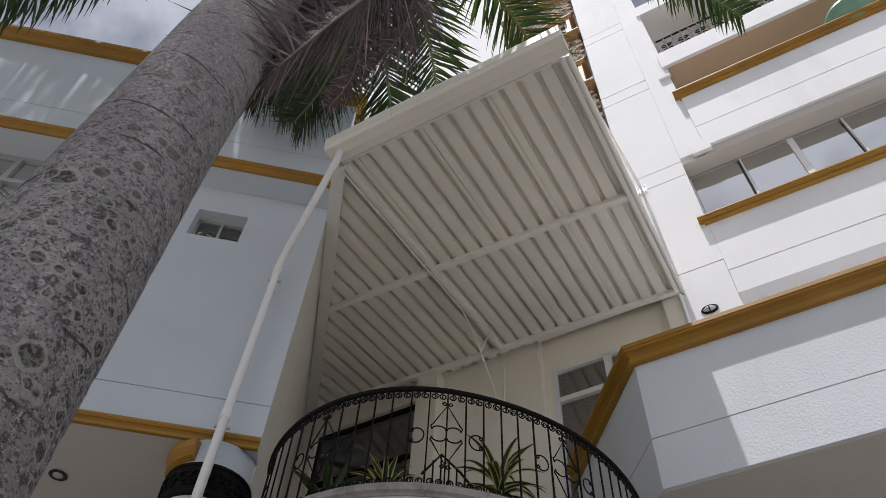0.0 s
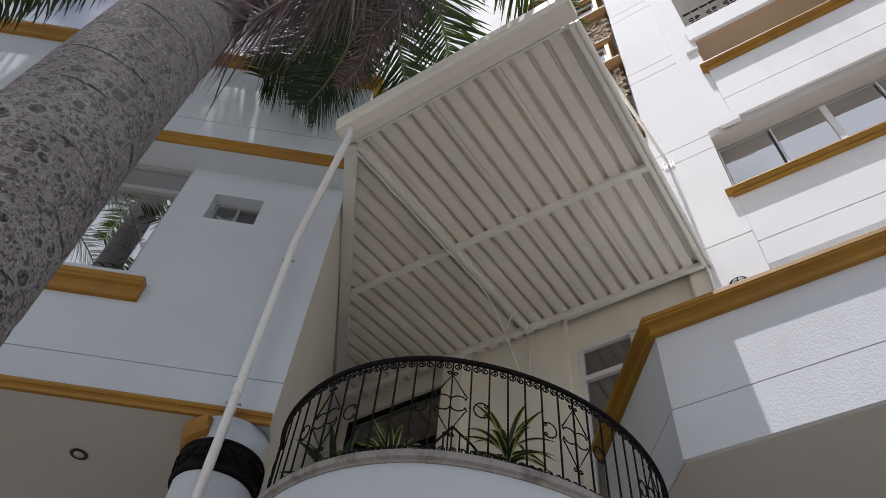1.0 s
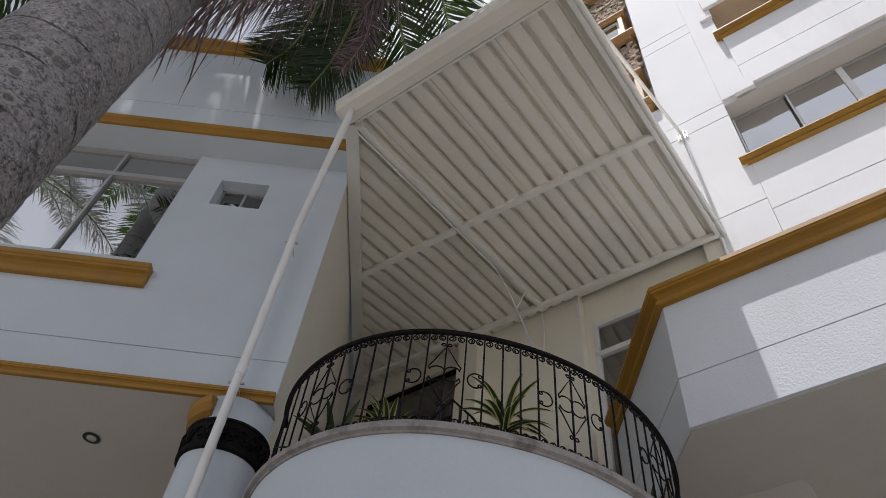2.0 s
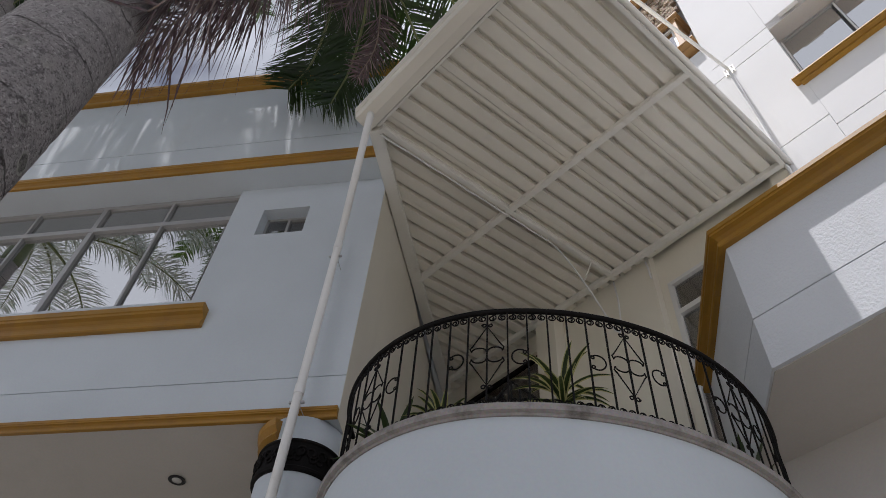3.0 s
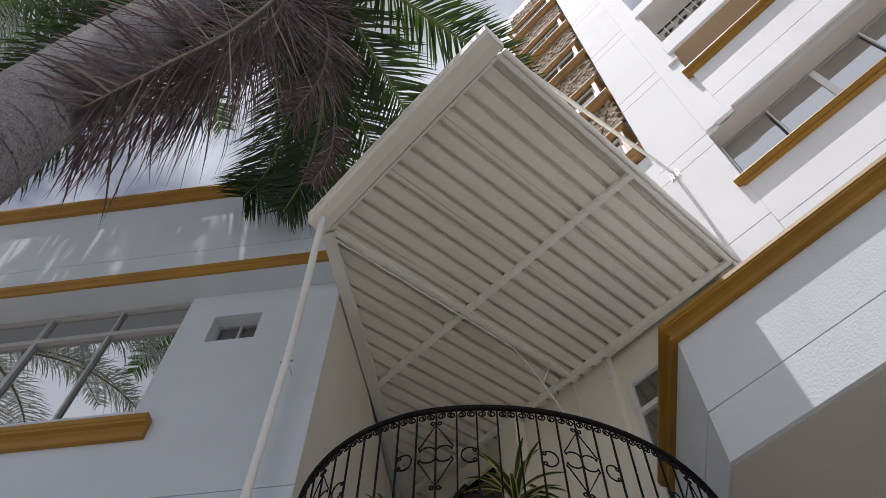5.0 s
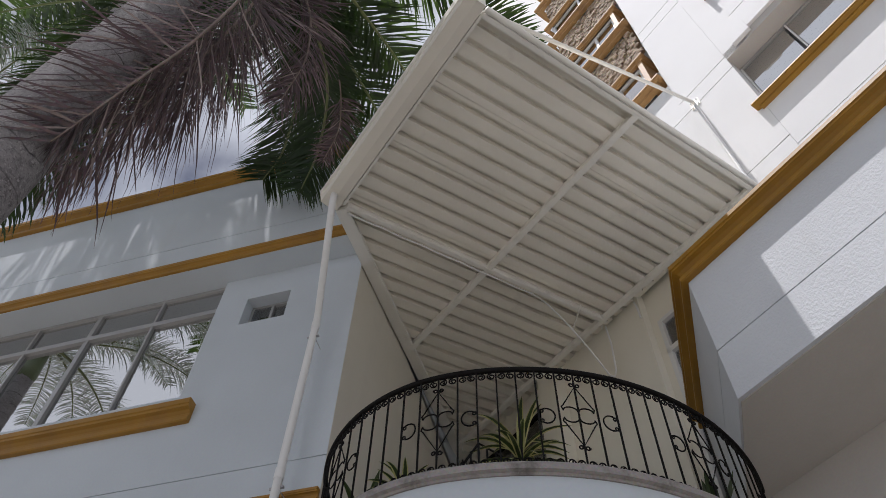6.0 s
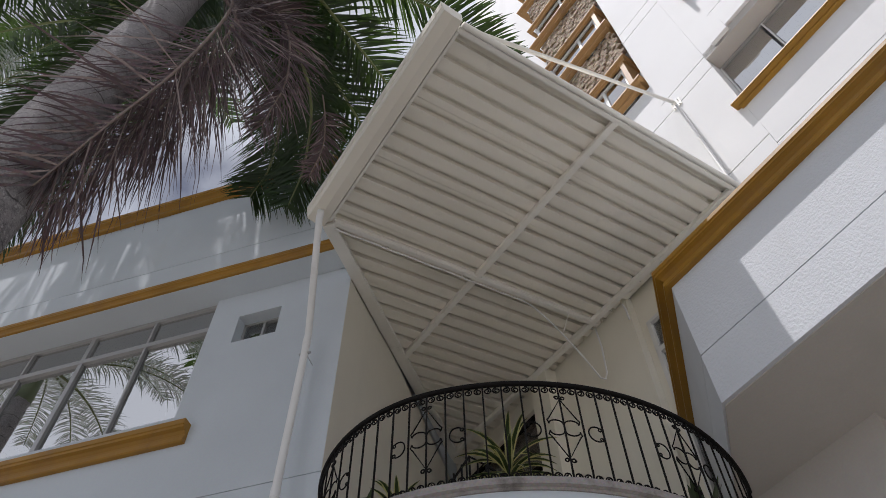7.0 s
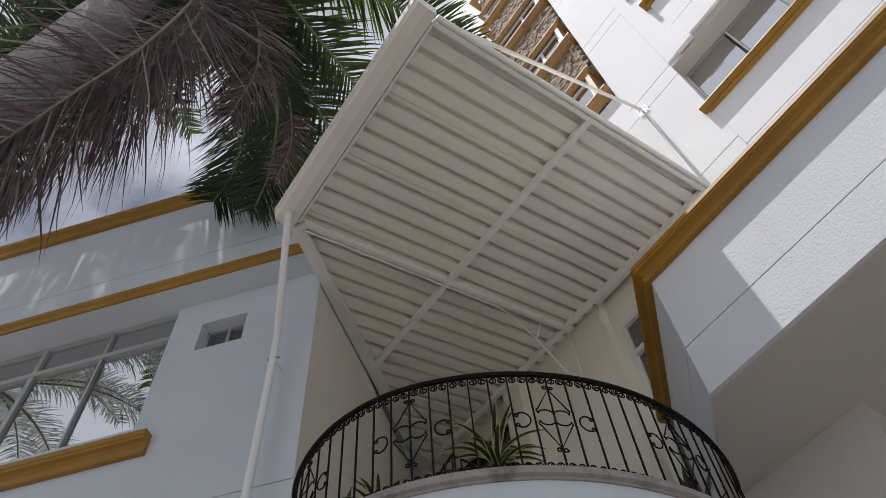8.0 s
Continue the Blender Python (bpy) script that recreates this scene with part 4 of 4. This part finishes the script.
# white cable below the sheet, with a loose loop at the wall
cab = thing("cable", "white cable clipped below the canopy, hanging loose", "cable", RIGHT)
bm = bmesh.new()
pts = [(-0.07, b, cz(b) - 0.035 - 0.012 * math.sin(b * 6) ** 2) for b in [0.1 + 0.1 * i for i in range(27)]]
for i in range(1, 13):
    u = i / 12
    pts.append((-0.07 + 0.02 * u, 2.7 + 1.02 * u, cz(2.7) - 0.035 - 1.02 * u ** 1.5 * 0.9 + 0.217 * u * 0.6))
end = pts[-1]
pts += [(end[0] + 0.03, end[1] + 0.05, end[2] - 0.02), (end[0] + 0.04, end[1] + 0.09, end[2] + 0.1), (0.0, 3.83, 8.75), (-0.02, 3.83, 9.12)]
tube(bm, pts, 0.011, 6)
part("cord", bm, M_PVC, cab, smooth=True)
for b in (0.75, 1.75, 2.65):
    part("clip", B(-0.085, -0.05, b - 0.01, b + 0.01, cz(b) - 0.05, cz(b) - 0.01), M_STEEL, cab)

bm = bmesh.new()
tube(bm, [(-0.062, 3.25, cz(2.7) - 0.32), (0.03, 3.38, cz(3.38) + 0.03)], 0.009, 6)
part("strut", bm, M_STEEL, cab)
pipe = thing("conduit", "short white conduit on the cream wall under the canopy", "pipe", RIGHT)
bm = bmesh.new()
tube(bm, [(0.43, 3.93, 9.22), (0.435, 3.955, 9.12), (0.44, 3.957, 8.92)], 0.012, 6)
part("tube", bm, M_PVC, pipe, smooth=True)

# tie rod, wall bracket and riser pipe at the free edge
tie = thing("tie_rod", "white steel tie rod from the canopy corner to the wall", "rod", RIGHT)
bm = bmesh.new()
tube(bm, [(AR + 0.03, 0.06, 8.47), (2.40, TB - 0.05, 11.82)], 0.024, 8)
part("rod", bm, M_STEEL, tie, smooth=True)
bm = bmesh.new()
box(bm, 2.32, 2.48, TB - 0.014, TB - 0.001, 11.72, 11.92, 0.004)
box(bm, 2.385, 2.415, TB - 0.10, TB - 0.014, 11.76, 11.88, 0.004)
part("bracket", bm, M_STEEL, tie)
for da in (-0.05, 0.05):
    for dz in (-0.07, 0.07):
        bm = bmesh.new()
        tube(bm, [(2.40 + da, TB - 0.03, 11.82 + dz), (2.40 + da, TB - 0.012, 11.82 + dz)], 0.012, 6)
        part("bolt", bm, M_ALU, tie)
pipe = thing("riser_pipe", "thin white conduit down the tower wall", "pipe", RIGHT)
bm = bmesh.new()
tube(bm, [(2.40, TB - 0.03, 11.75), (2.42, TB - 0.03, 10.5), (2.44, TB - 0.03, 9.1), (2.44, TB - 0.03, 6.0)], 0.022, 8)
part("conduit", bm, M_PVC, pipe, smooth=True)


# ---- plants on the balcony ----
def strap_leaf(bm, base, az, elev, length, width, droop, fold=0.25, n=7, edge=0.0, inner=1.0):
    """A pointed folded leaf that arches over."""
    p = Vector(base)
    d = Vector((math.cos(az) * math.cos(elev), math.sin(az) * math.cos(elev), math.sin(elev)))
    rows = []
    for i in range(n + 1):
        u = i / n
        w = width * (math.sin(math.pi * min(1, 0.18 + 0.82 * u) ** 0.8) ** 0.7 if u < 1 else 0.02)
        side = Vector((-math.sin(az), math.cos(az), 0))
        up = side.cross(d).normalized()
        rows.append([bm.verts.new(p + side * (s * w / 2) + up * (abs(s) * w * fold)) for s in ((-inner, 0, inner) if not edge else (edge, edge * 0.60))])
        p = p + d * (length / n)
        d = (d + Vector((0, 0, -droop / n))).normalized()
    for r0, r1 in zip(rows, rows[1:]):
        for k in range(len(r0) - 1):
            bm.faces.new((r0[k], r0[k + 1], r1[k + 1], r1[k]))


def potted(name, label, x, y, seed, count, length, width, pot_mat, stem=0.15, spread=(0.1, 1.35), droop=0.9, stripe=True):
    rnd = random.Random(seed)
    t = thing(name, label, "plant", Matrix.Translation((x, y, 4.40)))
    bm = bmesh.new()
    lathe(bm, [(0.08, 0.0), (0.10, 0.01), (0.125, 0.16), (0.14, 0.165), (0.14, 0.19), (0.12, 0.19), (0.11, 0.15), (0.01, 0.15)], 22)
    part("pot", bm, pot_mat, t, smooth=True)
    bm = bmesh.new()
    tube(bm, [(0, 0, 0.14), (0.01, 0.01, 0.2 + stem)], [0.022, 0.016], 8)
    part("stem", bm, M_RACHIS, t, smooth=True)
    for i in range(count):
        az = i * 2.39996 + rnd.uniform(-0.2, 0.2)
        el = spread[0] + (spread[1] - spread[0]) * (i / count) ** 1.5 + rnd.uniform(-0.1, 0.1)
        ln, wd, dr = length * rnd.uniform(0.8, 1.1), width * rnd.uniform(0.85, 1.1), droop * rnd.uniform(0.8, 1.3)
        base = (0.012 * math.cos(az), 0.012 * math.sin(az), 0.2 + stem * i / count)
        bm = bmesh.new()
        strap_leaf(bm, base, az, el, ln, wd, dr, inner=0.62 if stripe else 1.0)
        leaf = part("leaf", bm, M_DRAC, t)
        if stripe:
            bm = bmesh.new()
            strap_leaf(bm, base, az, el, ln, wd, dr, edge=1.0)
            strap_leaf(bm, base, az, el, ln, wd, dr, edge=-1.0)
            part("margin", bm, M_STRIPE, leaf, "yellow leaf margin")
    return t


potted("dracaena", "striped dracaena in a terracotta pot by the railing", 0.05, 3.27, 3, 62, 0.40, 0.044, M_TERRA, 0.33, (-0.6, 1.3), 1.6)
potted("dracaena", "bushy green plant with yellow leaf edges in a terracotta pot", -0.72, 3.30, 5, 48, 0.30, 0.045, M_TERRA, 0.12, droop=1.7)
potted("foliage_plant", "small leafy plant in a blue glazed pot", -1.08, 3.52, 7, 20, 0.36, 0.06, M_BLUE, 0.12, stripe=False)
potted("foliage_plant", "dark upright leafy plant in a terracotta pot", 1.18, 3.98, 9, 12, 0.36, 0.06, M_TERRA, 0.05, (0.9, 1.4), 0.4, stripe=False)

# small peaked iron rail on the balcony floor
stand = thing("flower_stand", "small peaked black iron flower stand on the balcony", "stand", Matrix.Translation((-0.28, 3.62, 4.40)))
bm = bmesh.new()
tube(bm, [(-0.16, 0, 0.72), (-0.02, 0, 0.92), (0.13, 0, 0.78), (0.26, 0, 0.62)], 0.010, 6)
part("top_rail", bm, M_IRON, stand)
for i in range(7):
    x = -0.14 + 0.06 * i
    top = 0.92 - (0.02 + x if x > -0.02 else -0.02 - x) * 1.05
    part("bar", B(x - 0.006, x + 0.006, -0.006, 0.006, 0.0, top), M_IRON, stand)
part("bottom_rail", B(-0.16, 0.26, -0.008, 0.008, 0.30, 0.315), M_IRON, stand)

# ---- palms ----
def arc(ctrl, n):
    """Points and ways along a smooth curve through the control points."""
    c = [Vector(v) for v in ctrl]
    c = [c[0] * 2 - c[1]] + c + [c[-1] * 2 - c[-2]]
    m = len(c) - 3
    pts = []
    for i in range(n + 1):
        x = min(m - 1e-6, m * i / n)
        k, u = int(x), x - int(x)
        a, b, d, e = c[k:k + 4]
        pts.append(0.5 * (2 * b + (d - a) * u + (2 * a - 5 * b + 4 * d - e) * u * u + (3 * b - a - 3 * d + e) * u ** 3))
    ways = [(pts[min(i + 1, n)] - pts[max(i - 1, 0)]).normalized() for i in range(n + 1)]
    return pts, ways


def rising(base, az, elev, length, droop):
    """Control points of a frond that rises and arches over."""
    d = Vector((math.cos(az) * math.cos(elev), math.sin(az) * math.cos(elev), math.sin(elev)))
    p, out = Vector(base), []
    for i in range(6):
        out.append(p.copy())
        p = p + d * (length / 5)
        d = (d + Vector((0, 0, -droop)) / 5 * (0.4 + 0.24 * i)).normalized()
    return out


def frond(parent, ctrl, pinna, mat, rmat, seed, hang=0.5, n=26, per=4, twist=0.0, name="frond", gap=0.0, wide=0.016, start=2, messy=0.0, thick=0.03, sweep=1.0, thin_side=0):
    """A feather leaf: an arching rachis with two rows of long narrow leaflets."""
    rnd = random.Random(seed)
    pts, ds = arc(ctrl, n)
    bm = bmesh.new()
    tube(bm, pts, [thick * (1 - 0.88 * i / n) + 0.003 for i in range(n + 1)], 6)
    ob = part(name, bm, rmat, parent, smooth=True)
    vs, fs = [], []
    for i in range(start, n):
        for k in range(per):
            u = (i + k / per) / n
            q = pts[i].lerp(pts[i + 1], k / per)
            t = ds[i]
            side0 = t.cross(Vector((0, 0, 1)))
            side0 = side0.normalized() if side0.length > 0.05 else Vector((1, 0, 0))
            up0 = side0.cross(t).normalized()
            for s in (-1, 1):
                if rnd.random() < (0.6 if s == thin_side else gap):
                    continue
                tw = rnd.uniform(-0.35, 0.35) * (1 + 2 * messy) + twist
                side = side0 * math.cos(tw) * s + up0 * math.sin(abs(tw) + 0.1)
                ln = pinna * (math.sin(math.pi * min(1.0, 0.14 + 0.80 * u)) ** 0.55) * rnd.uniform(0.75 - 0.3 * messy, 1.1)
                dr = (side * 0.82 + t * rnd.uniform(0.35, 0.75) * sweep + up0 * rnd.uniform(-0.05, 0.25) + Vector((rnd.gauss(0, 1), rnd.gauss(0, 1), rnd.gauss(0, 1))) * 0.28 * messy).normalized()
                w = wide * rnd.uniform(0.75, 1.25)
                wd = t * w
                a = q.copy()
                base_i = len(vs)
                steps = 4
                hg = hang * rnd.uniform(0.6, 1.5)
                for j in range(steps + 1):
                    f = j / steps
                    ww = wd * (1.0 if 0 < j < steps - 1 else (0.6 if j == 0 else (0.7 if j == steps - 1 else 0.08)))
                    vs.append(a - ww)
                    vs.append(a + ww)
                    a = a + dr * (ln / steps)
                    dr = (dr + Vector((rnd.uniform(-0.05, 0.05), rnd.uniform(-0.05, 0.05), -hg / steps * (0.5 + f))) + Vector((rnd.gauss(0, 1), rnd.gauss(0, 1), rnd.gauss(0, 1))) * 0.10 * messy).normalized()
                for j in range(steps):
                    o = base_i + 2 * j
                    fs.append((o, o + 1, o + 3, o + 2))
    me = bpy.data.meshes.new("foliage")
    me.from_pydata(vs, [], fs)
    me.materials.append(mat)
    lf = new("foliage", me)
    lf.parent = ob
    tagged(lf, kind="stuff")
    return ob


def palm(x, y, height, r0, label, seed, shaft=1.1, taper=0.18):
    t = thing("palm_tree", label, "palm tree", Matrix.Translation((x, y, 0)))
    rnd = random.Random(seed)
    bm = bmesh.new()
    nz, ns = 220, 56
    rings = []
    for i in range(nz + 1):
        z = height * i / nz
        r = r0 * (1.05 - taper * z / height)
        scar = 0.006 * max(0, math.cos(2 * math.pi * z / 0.21)) ** 16
        ring = []
        for k in range(ns):
            th = 2 * math.pi * k / ns
            rr = r - scar + 0.008 * noise.noise(Vector((math.cos(th) * 1.6, math.sin(th) * 1.6, z * 1.3 + seed)))
            ring.append(bm.verts.new((rr * math.cos(th), rr * math.sin(th), z)))
        rings.append(ring)
    for q0, q1 in zip(rings, rings[1:]):
        for k in range(ns):
            bm.faces.new((q0[k], q0[(k + 1) % ns], q1[(k + 1) % ns], q1[k]))
    bm.faces.new(rings[-1])
    part("trunk", bm, M_BARK, t, "grey ringed trunk with lichen", smooth=True)
    bm = bmesh.new()
    rt = r0 * (1.05 - taper)
    lathe(bm, [(rt, height - 0.02), (rt * 1.12, height + 0.15), (rt * 0.95, height + 0.6), (rt * 0.55, height + shaft), (0.02, height + shaft + 0.1)], 24)
    part("crownshaft", bm, M_SHAFT, t, "smooth green crownshaft", smooth=True)
    return t


PALM_H = 8.6
PX0 = Vector((-1.88, 0.54, 0))
main = palm(PX0.x, PX0.y, PALM_H, 0.248, "tall grey palm with green crown and dry hanging fronds", 1, taper=0.43)
TOP = Vector((0, 0, PALM_H + 1.0))
START = (-1.88, 0.54, 9.8)
# fronds that can be told apart: way-points of each rachis, leaflet length, hang
for i, (way, pn, hg) in enumerate((
        ((START, (-1.95, 1.5, 11.0), (-2.05, 2.6, 11.2), (-2.25, 3.2, 10.6), (-2.5, 3.4, 9.8)), 0.85, 1.3),
        ((START, (-2.1, 1.5, 10.8), (-2.3, 2.5, 10.9), (-2.6, 3.1, 10.3), (-2.9, 3.3, 9.9)), 0.80, 1.2),
        ((START, (-1.8, 1.5, 10.7), (-1.85, 2.5, 10.6), (-2.05, 3.05, 9.9), (-2.25, 3.25, 9.3)), 0.75, 1.3),
        ((START, (-2.0, 1.6, 11.2), (-2.05, 2.6, 11.3), (-1.95, 3.6, 11.06), (-1.85, 4.4, 10.3)), 0.75, 0.9),
        ((START, (-1.5, 1.2, 10.9), (-1.17, 1.92, 10.8), (-0.83, 2.61, 10.4), (-0.5, 3.3, 9.6)), 0.75, 0.8),
        ((START, (-1.75, 1.4, 10.9), (-1.6, 2.3, 10.9), (-1.3, 3.0, 10.3), (-1.1, 3.5, 9.7)), 0.75, 0.9),
        ((START, (-1.2, 1.0, 10.8), (-0.4, 1.7, 10.9), (0.2, 2.1, 10.4), (0.7, 2.5, 9.7)), 0.65, 0.7),
        ((START, (-0.3, 0.7, 10.6), (1.2, 0.9, 9.9), (2.0, 1.0, 8.95)), 0.55, 0.8),
        ((START, (-3.2, 1.3, 10.4), (-4.4, 1.9, 9.5), (-5.2, 2.3, 8.4)), 0.75, 3.2),
        ((START, (-3.1, 0.9, 10.7), (-4.3, 1.3, 9.9), (-5.1, 1.6, 8.7)), 0.80, 3.2))):
    frond(main, [Vector(v) - PX0 for v in way], pn, M_LEAF, M_RACHIS, 10 + i, hg, n=30, per=8 if i < 4 else 5, wide=0.011 if i < 4 else 0.017)
for i, (az, el, ln, dr) in enumerate(((185, 45, 3.8, 2.0), (215, 55, 3.8, 1.9), (250, 45, 3.8, 1.9), (290, 50, 3.8, 1.9), (330, 45, 3.8, 1.8), (130, 65, 3.8, 1.8), (155, 45, 3.8, 2.0), (70, 78, 3.6, 1.4), (165, 78, 3.6, 1.4))):
    base = TOP + Vector((math.cos(radians(az)), math.sin(radians(az)), 0)) * 0.08
    frond(main, rising(base, radians(az), radians(el), ln, dr), 0.6, M_LEAF, M_RACHIS, 30 + i, 0.8)
# dry fronds that hang from below the crown; some are threadbare on one side
THIN = (-1, -1, 0, 0, 0)
for i, (way, pn, hg, gp) in enumerate((
        (((-1.62, 0.55, 8.7), (-1.25, 0.58, 7.5), (-1.35, 0.61, 6.4), (-1.50, 0.57, 5.5), (-1.62, 0.54, 4.8)), 0.90, 0.6, 0.0),
        (((-1.66, 0.58, 8.7), (-1.33, 0.72, 7.7), (-1.45, 0.78, 6.7), (-1.66, 0.80, 5.9), (-1.95, 0.84, 5.2)), 0.90, 0.5, 0.05),
        (((-1.70, 0.64, 8.7), (-1.45, 0.90, 8.0), (-1.55, 1.00, 7.1), (-1.90, 1.05, 6.2)), 0.90, 0.7, 0.05),
        (((-1.66, 0.62, 8.8), (-1.20, 1.00, 8.5), (-1.15, 1.30, 7.8), (-1.30, 1.42, 7.1)), 0.60, 1.8, 0.25),
        (((-1.80, 0.60, 9.6), (-1.80, 1.5, 10.9), (-1.72, 2.4, 10.8), (-1.72, 2.85, 10.0), (-1.88, 2.98, 9.30)), 0.42, 1.5, 0.0))):
    frond(main, [Vector(v) - PX0 for v in way], pn, M_DEAD, M_DRY, 60 + i, hg, name="dry_frond", gap=gp, n=30, per=10, wide=0.0105, start=19 if i == 4 else 1, messy=0.8, thick=0.013, sweep=1.0 if i == 4 else 2.0, thin_side=THIN[i])

SECOND = Vector((-5.2, 1.55, 0))
second = palm(SECOND.x, SECOND.y, 13.2, 0.2, "second palm, its dense green crown set high to shade the wall", 2)
# crown added high, mostly unseen, so its fronds shade the upper wall
TOP2 = Vector((0, 0, 14.2))
for i in range(44):
    az = (i * 2.39996 + 0.4) % (2 * math.pi)
    shades_wall = 0.6 < az < 2.6
    if shades_wall and i % 3 == 1:
        continue
    el = 0.35 + 0.75 * ((i * 7) % 6) / 6 + (0.35 if shades_wall else 0)
    ln, dr = (2.9, 1.3) if shades_wall else (3.8, 1.9)
    frond(second, rising(TOP2 + Vector((math.cos(az), math.sin(az), 0)) * 0.08, az, el, ln, dr), 0.65, M_LEAF, M_RACHIS, 100 + i, 0.7, wide=0.02, gap=0.2)

# palm for the strip window's reflection; its pale leaves carry painted sunlight
third = palm(-8.5, 2.1, 10.6, 0.17, "palm for the window reflection, sunlight put into its pale leaf colour", 3)
THIRD = Vector((-8.5, 2.1, 0))
CROWN = (-8.5, 2.1, 11.6)
for i, way in enumerate((
        (CROWN, (-7.0, 2.1, 12.0), (-5.6, 2.0, 11.3), (-4.7, 1.9, 10.0)),
        (CROWN, (-7.1, 1.7, 12.3), (-6.0, 1.4, 11.9), (-5.2, 1.2, 10.7)),
        (CROWN, (-7.4, 2.4, 11.4), (-6.3, 2.6, 10.7), (-5.6, 2.7, 9.6)),
        (CROWN, (-7.3, 1.2, 11.9), (-6.3, 0.5, 11.4), (-5.6, 0.0, 10.2)))):
    frond(third, [Vector(v) - THIRD for v in way], 0.7, M_LEAF_LIT, M_RACHIS, 300 + i, 2.2, n=30, per=5, wide=0.010, gap=0.1, thick=0.016)
for i in range(9):
    az = math.pi * (0.85 + 0.8 * i / 8)
    frond(third, rising(Vector((0.08 * math.cos(az), 0.08 * math.sin(az), 11.55)), az, 0.4 + 0.6 * ((i * 5) % 6) / 6, 3.2, 1.8), 0.6, M_LEAF_LIT, M_RACHIS, 310 + i, 0.9, wide=0.012)
